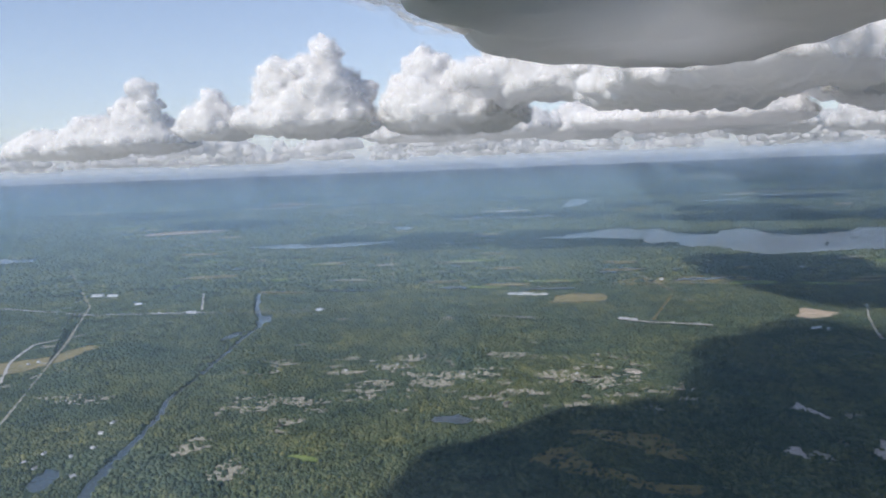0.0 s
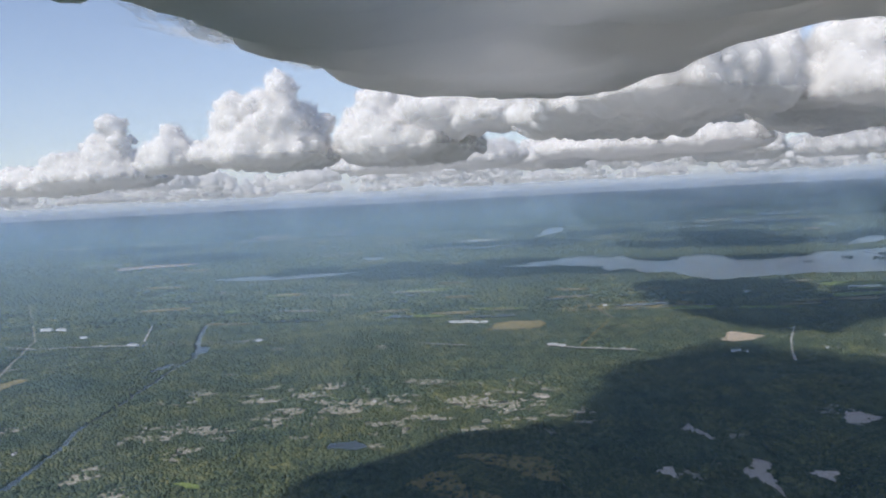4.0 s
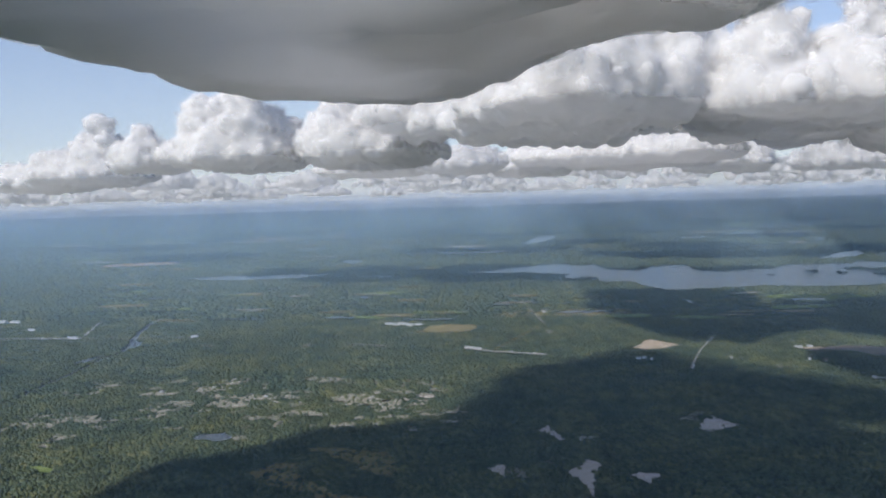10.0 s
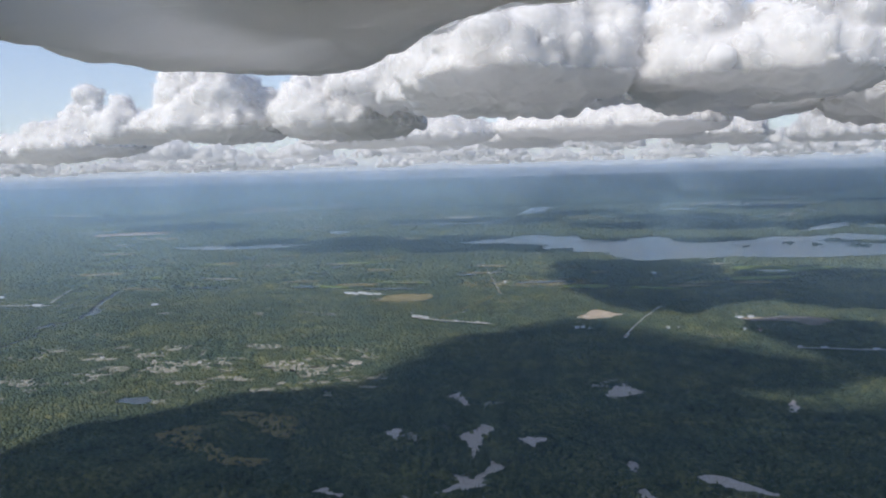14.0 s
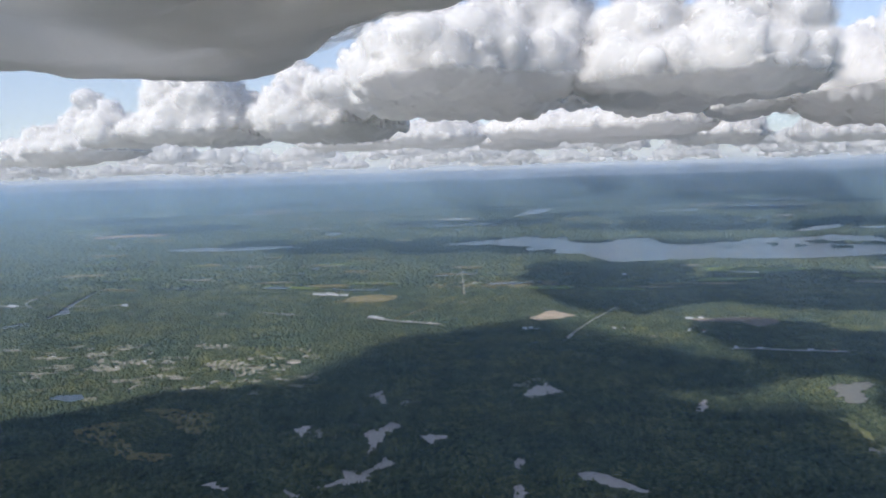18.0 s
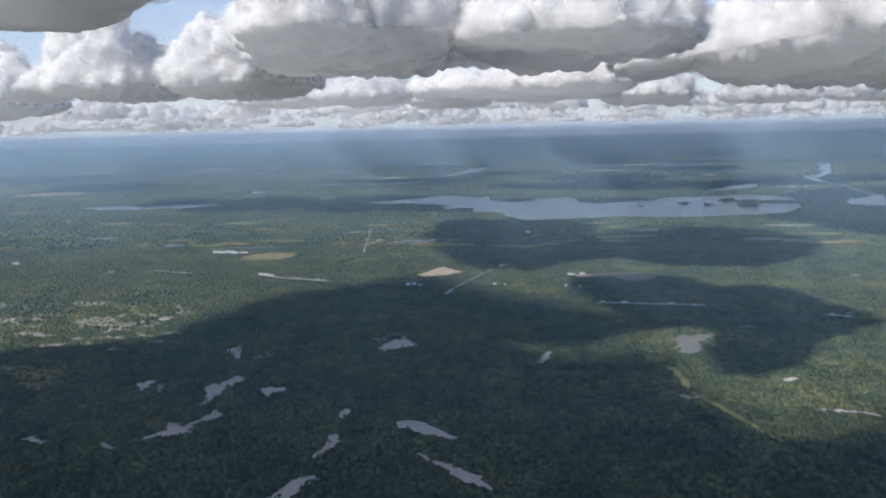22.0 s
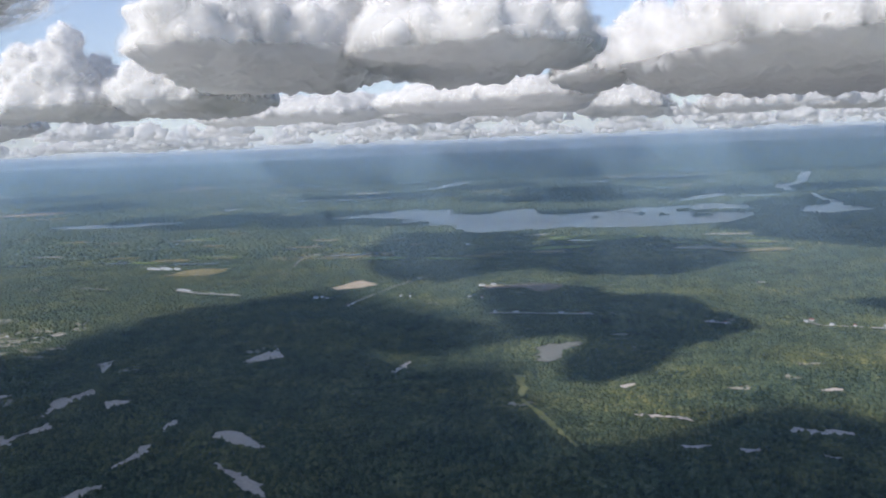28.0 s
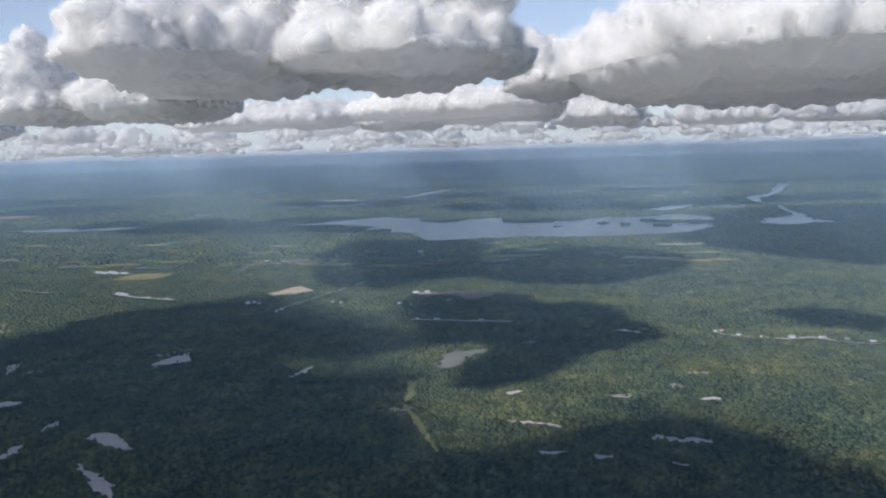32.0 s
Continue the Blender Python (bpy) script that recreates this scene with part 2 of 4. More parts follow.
def inside(poly, x, y):
    """Which of the points (x, y) lie in the polygon."""
    hit = np.zeros(len(x), dtype=bool)
    lo, hi = poly.min(0), poly.max(0)
    sel = np.nonzero((x > lo[0]) & (x < hi[0]) & (y > lo[1]) & (y < hi[1]))[0]
    if not len(sel):
        return hit
    px, py = x[sel], y[sel]
    got = np.zeros(len(sel), dtype=bool)
    x0, y0 = poly[-1]
    for x1, y1 in poly:
        if y0 != y1:
            cross = ((y1 > py) != (y0 > py)) & (px < (x0 - x1) * (py - y1) / (y0 - y1) + x1)
            got ^= cross
        x0, y0 = x1, y1
    hit[sel] = got
    return hit


def fray(pts, size, amount, seed):
    """Uneven shores: moves the outline's points about by noise."""
    pts = np.asarray(pts, dtype=float)
    p = np.column_stack([pts / size, np.full(len(pts), seed * 3.7)])
    q = p * 2.9
    r = p * 7.3
    off = np.column_stack([vnoise(p) - 0.5 + 0.55 * (vnoise(q) - 0.5) + 0.35 * (vnoise(r) - 0.5), vnoise(p + 31.3) - 0.5 + 0.55 * (vnoise(q + 11.1) - 0.5) + 0.35 * (vnoise(r + 17.0) - 0.5)])
    return pts + off * 2 * amount


def dense(pts, step):
    out = []
    pts = [np.asarray(p, dtype=float) for p in pts]
    for a, b in zip(pts, pts[1:] + pts[:1]):
        n = max(1, int(np.linalg.norm(b - a) / step))
        out += [a + (b - a) * i / n for i in range(n)]
    return np.array(out)


def ribbon(rows, step=2.0, rough=0.3, seed=1):
    """The outline of a strip along (x, y, width) rows."""
    rows = np.array(rows, dtype=float)
    line = [rows[0]]
    for a, b in zip(rows, rows[1:]):
        n = max(1, int(np.hypot(*(b - a)[:2]) / step))
        line += [a + (b - a) * (i + 1) / n for i in range(n)]
    line = np.array(line)
    soft = line.copy()
    for _ in range(3):
        soft[1:-1] = (soft[:-2] + 2 * soft[1:-1] + soft[2:]) / 4
    way = np.gradient(soft[:, :2], axis=0)
    way /= np.linalg.norm(way, axis=1)[:, None] + 1e-9
    side = np.column_stack([-way[:, 1], way[:, 0]]) * soft[:, 2:3] / 2
    poly = np.vstack([soft[:, :2] + side, (soft[:, :2] - side)[::-1]])
    return fray(poly, max(2.0, rows[:, 2].mean() * 1.5), rough * rows[:, 2].mean() * 0.5, seed)


def blob(x, y, rx, ry, turn=0.0, rough=0.35, seed=1):
    a = np.linspace(0, 2 * np.pi, 110, endpoint=False)
    p = np.column_stack([np.cos(a) * rx, np.sin(a) * ry])
    c, s = math.cos(radians(turn)), math.sin(radians(turn))
    p = p @ np.array([[c, s], [-s, c]]) + (x, y)
    return fray(p, min(rx, ry) * 1.1, rough * min(rx, ry), seed)


CLEAR = []   # outlines in which no trees stand
ISLES = []   # wooded outlines within them
THIN = []    # outlines in which few trees stand


def sheet(name, poly, material, z, label, category, keep_trees=False, kind="structure", thin=False, reach=1.0):
    z += 0.0006 * (len(CLEAR) + len(THIN) + len(ISLES))
    bm = bmesh.new()
    f = bm.faces.new([bm.verts.new((px, py, z)) for px, py in poly])
    if f.normal.z < 0 or sum(x0 * y1 - x1 * y0 for (x0, y0), (x1, y1) in zip(poly, np.roll(poly, -1, 0))) < 0:
        f.normal_flip()
    bmesh.ops.triangulate(bm, faces=bm.faces[:])
    me = bpy.data.meshes.new(name)
    bm.to_mesh(me)
    bm.free()
    me.materials.append(material)
    ob = new(name, me)
    if thin:
        THIN.append((np.asarray(poly), 0.72))
    elif not keep_trees:
        CLEAR.append((np.asarray(poly), reach))
    return tagged(ob, label, category, kind=kind)


# ------------------------------------------------------------------ ground
GX, GY = np.meshgrid(np.linspace(-5200, 5600, 109), np.concatenate([np.linspace(-1800, 0, 10), np.linspace(50, 4400, 88)]))
nx, ny = GX.shape[1], GX.shape[0]
idx = np.arange(nx * ny).reshape(ny, nx)
ground = mesh_object("ground", np.column_stack([GX.ravel(), GY.ravel(), np.zeros(nx * ny)]),
                     np.column_stack([idx[:-1, :-1].ravel(), idx[:-1, 1:].ravel(), idx[1:, 1:].ravel(), idx[1:, :-1].ravel()]), LAND)
tagged(ground, "wooded plain reaching to the hazy horizon", "ground", kind="structure")

# ------------------------------------------------------------------ waters
SHORE = [(18, 547), (47, 573), (69, 593), (82, 614), (100, 590), (113, 594), (118, 556), (137, 545), (152, 562), (164, 581), (175, 570), (178, 533), (194, 525), (214, 534), (228, 537), (240, 561), (255, 559), (280, 562), (300, 574), (318, 556),
         (318, 520), (300, 470), (280, 447), (259, 440), (242, 436), (208, 440), (177, 440), (158, 434), (142, 427), (132, 436), (126, 465), (111, 475), (92, 494), (84, 503), (92, 524), (61, 540)]
lake_poly = fray(dense(SHORE, 2.0), 8, 3.6, 2)
sheet("lake", lake_poly, WATER, 0.06, "large calm grey-blue lake with a wooded shore", "lake")
sheet("lake_bay", ribbon([(276, 602, 5), (298, 619, 16), (318, 645, 20), (334, 668, 6)], seed=3), WATER, 0.06, "narrow arm of grey-blue lake water", "lake")
sheet("lake", blob(356, 506, 26, 23, 20, 0.4, 4), WATER, 0.06, "grey-blue lake with a pointed bay", "lake")
sheet("river", ribbon([(362, 522, 16), (377, 548, 9), (380, 583, 5), (392, 640, 8), (386, 675, 6), (396, 726, 15), (434, 784, 10), (499, 963, 12)], 4, 0.5, 5), WATER, 0.07,
      "winding channel of grey-blue water", "river")
sheet("lake", ribbon([(62, 862, 10), (74, 905, 22), (90, 985, 26), (98, 1025, 8)], 5, 0.4, 6), WATER, 0.06, "small far lake among woods", "lake")
sheet("pond", blob(-89, 667, 9, 22, 20, 0.4, 7), WATER, 0.06, "small pond in the woods", "pond")
sheet("lake", ribbon([(-182, 546, 10), (-153, 545, 26), (-133, 541, 18), (-110, 547, 34), (-80, 558, 12)], 3, 0.5, 8), WATER, 0.06, "long thin lake in the woods", "lake")
sheet("lake", ribbon([(-362, 500, 26), (-330, 501, 24), (-312, 499, 8)], 3, 0.4, 9), WATER, 0.06, "long thin lake in the woods", "lake")
RIVER = [(-72, 112, 2.5), (-76, 128, 2.4), (-79, 143, 2.4), (-79, 152, 2.1), (-82, 173, 1.7), (-86, 186, 1.5), (-85, 198, 1.1), (-87, 225, 1.4), (-89, 252, 1.6), (-89, 275, 2.4),
         (-102, 309, 1.6), (-112, 343, 2.4), (-112, 368, 1.4)]
sheet("river", ribbon(RIVER, 3, 0.3, 10), WATER, 0.06, "narrow dark river lined with trees", "river")
sheet("pond", blob(-91, 284, 2.6, 8, 5, 0.4, 11), WATER, 0.07, "small pond beside the river", "pond")
sheet("pond", blob(-94, 257, 2.0, 6, -10, 0.4, 12), WATER, 0.07, "small pond beside the river", "pond")
sheet("pond", blob(-88, 135, 2.2, 6, 20, 0.4, 13), WATER, 0.07, "small pond near the river houses", "pond")
sheet("pond", blob(-12.5, 167, 4.6, 3.0, 0, 0.35, 14), WATER, 0.06, "dark oval pond in the woods", "pond")
BOGS = [
    [(67.3, 145.6), (70.1, 149.2), (71.7, 153), (74.4, 150), (72.8, 145.5), (71.8, 142), (72.1, 137), (70.8, 132.9), (70.2, 138.7)],
    [(71.9, 123.8), (74.8, 132.4), (76.9, 129.4), (73.5, 123.8), (74.5, 120.4), (68.7, 118.5), (65.5, 117.6), (69.6, 121.9), (68.2, 125.9)],
    [(59, 116.6), (61.4, 115.9), (65, 114), (63.7, 112.8)],
    [(51.6, 147.4), (55, 149.3), (55.3, 146.3), (55.3, 142.7)],
    [(79.4, 144.5), (81.2, 145.5), (85.1, 144.5), (83, 142), (82.1, 139.4)],
    [(98.4, 129.6), (99, 133.4), (100.3, 132.5), (100.2, 128.8), (99.1, 127.6)],
    [(98.8, 120.2), (100, 121.5), (101.6, 117.3), (99.5, 112.6), (98.8, 109.7), (98.3, 111.9), (99.2, 115.4)],
    [(98.1, 103.6), (99.5, 105), (101.9, 104.3), (99.4, 103), (99.3, 98.6), (97.5, 93), (94.5, 94), (96.8, 101.1)],
    [(109.4, 126.9), (112.3, 127.8), (115.7, 125.6), (119.2, 121.8), (121.3, 118.6), (114.3, 121.7), (110.4, 124.2)],
    [(115.1, 113.8), (117.8, 110.8), (121.7, 108.2), (125.9, 104.3), (127.5, 100), (123, 103.7), (119.6, 107.5), (115.9, 111.6)],
    [(98.7, 173.2), (100.3, 179.6), (103, 184.8), (105, 181.1), (107.7, 176.9), (102.2, 173.1)],
    [(61.7, 171.9), (64.5, 176.8), (67.3, 168), (67.4, 163.6), (64.8, 170.8)],
]
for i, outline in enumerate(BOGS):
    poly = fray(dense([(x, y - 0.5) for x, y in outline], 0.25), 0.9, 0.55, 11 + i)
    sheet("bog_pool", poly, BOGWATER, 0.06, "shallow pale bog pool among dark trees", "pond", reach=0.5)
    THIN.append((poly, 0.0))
POOLS = [
    [(31.5, 206, 1.4), (33, 204, 3.6), (35, 202.5, 1.2)],
    [(209, 126.2, 1.2), (213, 125.8, 2.4), (218, 125, 1.4)],
    [(184.5, 151, 0.9), (187.5, 152, 1.2)],
    [(190.5, 119, 1.0), (195, 119.3, 1.2)],
    [(198, 118, 0.9), (203, 118.3, 1.0)],
    [(136.5, 163, 1.2), (138, 167, 0.9), (138, 172, 0.7)],
    [(51, 116, 1.0), (46, 118, 1.2)],
    [(222, 147.6, 0.8), (226, 147.4, 1.2)],
    [(184.5, 134.6, 0.8), (189, 134, 1.0), (194.5, 132, 0.8)],
    [(210, 115.4, 0.8), (213, 115, 1.0)],
]
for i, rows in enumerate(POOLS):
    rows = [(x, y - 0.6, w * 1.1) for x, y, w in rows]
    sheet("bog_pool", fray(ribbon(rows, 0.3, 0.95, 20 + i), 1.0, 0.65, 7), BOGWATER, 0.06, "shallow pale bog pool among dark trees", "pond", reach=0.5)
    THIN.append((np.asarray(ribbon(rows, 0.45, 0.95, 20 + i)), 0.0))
sheet("pond", fray(dense([(168.4, 180.6), (172, 185.7), (173.8, 184.6), (179, 187.1), (179.7, 184.4), (174.4, 177.9), (171.6, 170), (169.2, 167.4), (167.8, 173.3)], 0.3), 1.3, 1.2, 46), SILT_SUNLIT, 0.06, "pale sandy pond at the wood's edge", "pond", reach=0.6)

for i, (x, y, rx, ry, a) in enumerate([(100, 492, 8, 4, 10), (119, 466, 8, 4, -8), (212, 495, 2, 3, 0), (241, 511, 3, 4, 0), (254, 498, 2, 3, 0), (271, 524, 5, 4, 20), (274, 487, 6, 3, -5), (186, 470, 2, 1.5, 0)]):
    poly = blob(x, y, rx, ry, a, 0.4, 240 + i)
    sheet("island", poly, LAND, 0.12, "small wooded island in the lake", "island", True)
    ISLES.append(poly)

headland = ribbon([(268, 517, 2), (288, 511, 9), (312, 505, 16), (326, 503, 22)], 2, 0.6, 260)
sheet("headland", headland, LAND, 0.12, "wooded tongue of land between two bays", "headland", True)
ISLES.append(headland)

# ------------------------------------------------------------------ clearings and fields
FIELDS = [
    ("gravel_pit", dense([(97.6, 269), (103.7, 283), (107.6, 281), (113.6, 272.4), (105.8, 266.6), (99.5, 264.4)], 0.8), SAND, "bare sandy pit in the woods", "sand pit"),
    ("quarry", dense([(152, 267), (167, 269.5), (178, 265.8), (179, 259.5), (170.6, 252.3), (166, 260), (152.8, 260.5)], 0.8), plain_material("quarry_floor", (0.13, 0.11, 0.10), (0.22, 0.19, 0.165), 0.35), "bare brown quarry floor with pale heaps", "quarry"),
    ("quarry_yard", blob(155, 265.5, 4.5, 2.5, 0, 0.4, 52), SAND, "pale sandy yard beside the quarry", "quarry"),
    ("field", dense([(15.8, 303.5), (20, 318), (26.2, 323.8), (39.8, 321.9), (39, 306.6), (28.9, 304.2)], 1.0), STRAW, "dry straw-coloured field edged by trees", "field"),
    ("meadow", blob(200, 391, 21, 8, -5, 0.25, 54), GRASS, "bright green meadow near the lake", "field"),
    ("field", blob(82, 350, 34, 12, -2, 0.35, 55), STRAW, "brown cleared field", "field"),
    ("bog_meadow", dense([(10.5, 160), (18, 159.4), (29.5, 155.6), (35, 148.3), (32.9, 143), (26, 146.4), (18, 155.4)], 0.8), BOG, "rusty brown bog meadow", "field"),
    ("bog_meadow", dense([(3.4, 142.5), (8.4, 147.8), (12, 147.9), (17.8, 139.5), (23.5, 133.5), (33, 131), (31.5, 126), (22.5, 130), (14.4, 136.3)], 0.8), BOG, "rusty brown bog meadow", "field"),
    ("meadow", blob(-40, 144, 4.4, 1.6, -38, 0.3, 58), GRASS, "small bright green clearing", "field"),
    ("meadow", dense([(163, 159), (165.2, 159), (165.6, 149.2), (164.6, 143.8), (163.4, 145.5), (163.8, 151)], 0.8), MEADOW, "bright green strip of clearing", "field"),
    ("field", dense([(-150, 209), (-141, 214), (-137, 226), (-134, 243), (-140, 246), (-144, 232), (-153, 226), (-160, 219)], 1.5), STRAW, "dry pasture beside a farm track", "field"),
    ("field", blob(-290, 688, 36, 20, 22, 0.4, 61), plain_material("red_earth", (0.24, 0.17, 0.13), (0.34, 0.26, 0.20), 0.1), "reddish bare field far off", "field"),
    ("field", blob(-316, 1127, 30, 20, 5, 0.4, 62), plain_material("red_soil", (0.24, 0.15, 0.12), (0.33, 0.24, 0.19), 0.1), "reddish bare field far off", "field"),
]
for name, poly, mat, label, cat in FIELDS:
    sheet(name, fray(poly, 5.0, 1.5 if mat != MEADOW else 0.4, 5), mat, 0.04, label, cat, thin=name == "bog_meadow" or label == "brown cleared field", reach=0.3 if mat == MEADOW else 1.0)
spots = np.random.default_rng(12)
PALE = [(spots.uniform(-75, 45), spots.uniform(172, 225), spots.uniform(0.8, 2.6), spots.uniform(0.5, 1.2)) for i in range(90)] + [
        (spots.uniform(-230, 330), spots.uniform(135, 330), spots.uniform(0.8, 2.6), spots.uniform(0.5, 1.4)) for i in range(70)] + [(-35, 196, 5, 1.6), (-22, 196, 4, 2), (-15, 205.4, 4, 1.2), (14.5, 198.3, 4, 1.6), (21.4, 195.4, 5, 2), (0, 222.7, 3, 2), (-55.4, 182.2, 4, 1.2), (-66, 185, 3, 1.2),
        (-49, 179.7, 5, 1.2), (-53.4, 137, 2.2, 3.4), (-5.5, 182.4, 5, 1), (26.7, 183, 4, 1), (-114, 186, 6, 1.6), (-9, 203, 6, 1.6), (8, 238.7, 1.5, 3), (32.5, 205, 2.4, 2), (-3, 225, 3, 1.6),
        (-32, 213, 4, 3), (-14, 202, 9, 2.2), (17, 200, 7, 2.6), (-53, 181, 6, 1.8), (-50, 166, 4, 2), (-20, 195, 5, 2), (-45, 207, 4, 1.8), (-3, 209, 5, 2), (2, 186, 7, 1.4), (-36, 190, 6, 1.4),
        (-62, 176, 5, 1.8), (-66, 150, 3, 3), (-54, 140, 2.4, 3), (25, 191, 5, 1.5), (-25, 222, 5, 2), (-110, 185, 6, 2)]
for i, (x, y, rx, ry) in enumerate(PALE):
    if min(math.hypot(x - a, (y - b) * 0.4) for a, b, w in RIVER) < 9 or 240 < y and -125 < x < -75:
        continue
    sheet("clearing", blob(x, y, rx * 1.15, ry * 1.3, 0, 1.1, 70 + i), PALEGRASS, 0.04, "pale rocky clearing between trees", "clearing", thin=True)

away = np.random.default_rng(77)
for i in range(150):
    y = away.uniform(600, 2000)
    x = away.uniform(-0.62, 0.5) * y + 60
    if -40 < x < 340 and y < 720:
        continue
    kind = away.integers(0, 4)
    k = (y / 1000) ** 0.8
    sheet(("field", "lake", "meadow", "field")[kind], blob(x, y, away.uniform(12, 46) * k, away.uniform(4, 11) * k, away.uniform(-12, 12), 0.5, 300 + i), (GRAVEL, WATER, GRASS, STRAW)[kind], 0.05,
          ("pale open field far off", "small far lake among woods", "green meadow far off", "straw-coloured field far off")[kind], ("field", "lake", "field", "field")[kind])

mid = np.random.default_rng(83)
for i in range(150):
    y = mid.uniform(330, 640)
    x = mid.uniform(-0.62, 0.6) * y + 90
    if -10 < x < 345 and 415 < y < 640 or -200 < x < -70 and 500 < y < 600 or 310 < x < 400 and y > 450:
        continue
    kind = mid.integers(0, 4)
    sheet(("clearing", "pond", "meadow", "field")[kind], blob(x, y, mid.uniform(4, 17), mid.uniform(1.6, 4.6), mid.uniform(-14, 10), 0.5, 500 + i), (PALEGRASS, WATER, GRASS, STRAW)[kind], 0.05,
          ("pale clearing in the woods", "small pond in the woods", "small green meadow in the woods", "straw-coloured field in the woods")[kind], ("clearing", "pond", "field", "field")[kind])

# ------------------------------------------------------------------ roads and lines
WAYS = [
    ("road", [(-139, 195, 1.0), (-141, 201, 1.0), (-154, 226, 1.0), (-160, 248, 1.0), (-150, 262, 1.0)], ROADS, "pale country road", "road"),
    ("power_line_cut", [(-112, 150, 0.5), (-119, 170, 0.7), (-131, 201, 0.4), (-149, 248, 0.9), (-178, 317, 0.8), (-203, 356, 0.8), (-258, 441, 1.2)], PALEGRASS, "grassy cut through the woods under a power line", "clearing"),
    ("road", [(-240, 322, 1.3), (-219, 318, 0.8), (-168, 299, 1.2), (-126, 299, 1.5), (-102, 297, 0.7), (-74, 299, 1.3)], ROADS, "pale road through the woods", "road"),
    ("road", [(-143, 356, 0.9), (-124, 305, 0.8)], ROADS, "straight pale road", "road"),
    ("road", [(-8, 281, 1.2), (9, 275, 1.2)], ROADS, "short pale stretch of road", "road"),
    ("road", [(38, 270, 1.6), (49, 263, 1.6), (67, 257, 1.6)], ROADS, "pale road through the woods", "road"),
    ("track", [(49, 266, 0.8), (65, 313, 0.8)], BOG, "dark track through the woods", "track"),
    ("road", [(129, 289, 0.6), (118, 262, 0.6), (110, 237, 0.6)], ROADS, "straight pale road", "road"),
    ("road", [(155, 221, 1.3), (185, 216.5, 1.3)], ROADS, "pale road lined with buildings", "road"),
    ("cut_line", [(164.6, 142.5, 0.7), (166.4, 137.5, 0.9), (168, 133.5, 1.3), (170.8, 125.4, 1.2), (173.4, 118.2, 0.5)], MEADOW, "bright grassy cut line through the woods", "clearing"),
    ("road", [(213, 205, 1.3), (219, 202, 1.3)], ROADS, "pale forest road", "road"),
    ("road", [(238, 204, 0.5), (239.5, 198, 0.5), (246, 196.3, 0.6), (254, 193.5, 0.9), (260, 195.5, 1.6), (264, 191, 0.7), (274, 187.7, 0.6), (300, 184, 0.5)], ROADS, "pale road lined with houses", "road"),
    ("track", [(-54, 368, 0.8), (-69, 462, 1.0)], PALEGRASS, "straight pale line cut through the woods", "track"),
    ("track", [(68, 320, 0.7), (58, 395, 0.8), (45, 475, 0.9)], PALEGRASS, "straight pale track", "track"),
]
for i, (name, rows, mat, label, cat) in enumerate(WAYS):
    along = abs(rows[-1][1] - rows[0][1]) > abs(rows[-1][0] - rows[0][0])
    sheet(name, ribbon(rows, 1.0, 0.6, 100 + i), mat, 0.05, label, cat, reach=0.12 if along else 1.0)



# ------------------------------------------------------------------ buildings
def part(name, bm, material, parent, label=""):
    me = bpy.data.meshes.new(name)
    bm.to_mesh(me)
    bm.free()
    me.materials.append(material)
    ob = new(name, me)
    ob.parent = parent
    return tagged(ob, label)


def house(name, x, y, length, width, height, turn, wall, roof, label):
    thing = new(name)
    thing.matrix_basis = pose(x, y, 0, 0, 0, turn)
    bm = bmesh.new()
    a, b, h, ridge = length / 2, width / 2, height, height + width * 0.28
    v = [bm.verts.new(c) for c in ((-a, -b, 0), (a, -b, 0), (a, b, 0), (-a, b, 0), (-a, -b, h), (a, -b, h), (a, b, h), (-a, b, h), (-a, 0, ridge), (a, 0, ridge))]
    for f in ((0, 1, 5, 4), (2, 3, 7, 6), (1, 2, 6, 9, 5), (3, 0, 4, 8, 7)):
        bm.faces.new([v[i] for i in f])
    part("wall", bm, wall, thing)
    bm = bmesh.new()
    e, t = 0.08, 0.05
    for s in (-1, 1):
        lo, hi = h - e * 0.56, ridge
        pts = [(-a - e, s * (b + e), lo), (a + e, s * (b + e), lo), (a + e, 0, hi), (-a - e, 0, hi)]
        q = [bm.verts.new(p) for p in pts] + [bm.verts.new((p[0], p[1], p[2] + t)) for p in pts]
        for f in ((0, 1, 2, 3), (4, 5, 6, 7), (0, 1, 5, 4), (1, 2, 6, 5), (2, 3, 7, 6), (3, 0, 4, 7)):
            bm.faces.new([q[i] for i in f])
    bmesh.ops.recalc_face_normals(bm, faces=bm.faces[:])
    part("roof", bm, roof, thing)
    CLEAR.append((np.array([(x - length * 0.7, y - width), (x + length * 0.7, y - width), (x + length * 0.7, y + width), (x - length * 0.7, y + width)]), 0.8))
    return tagged(thing, label, "building", "buildings")


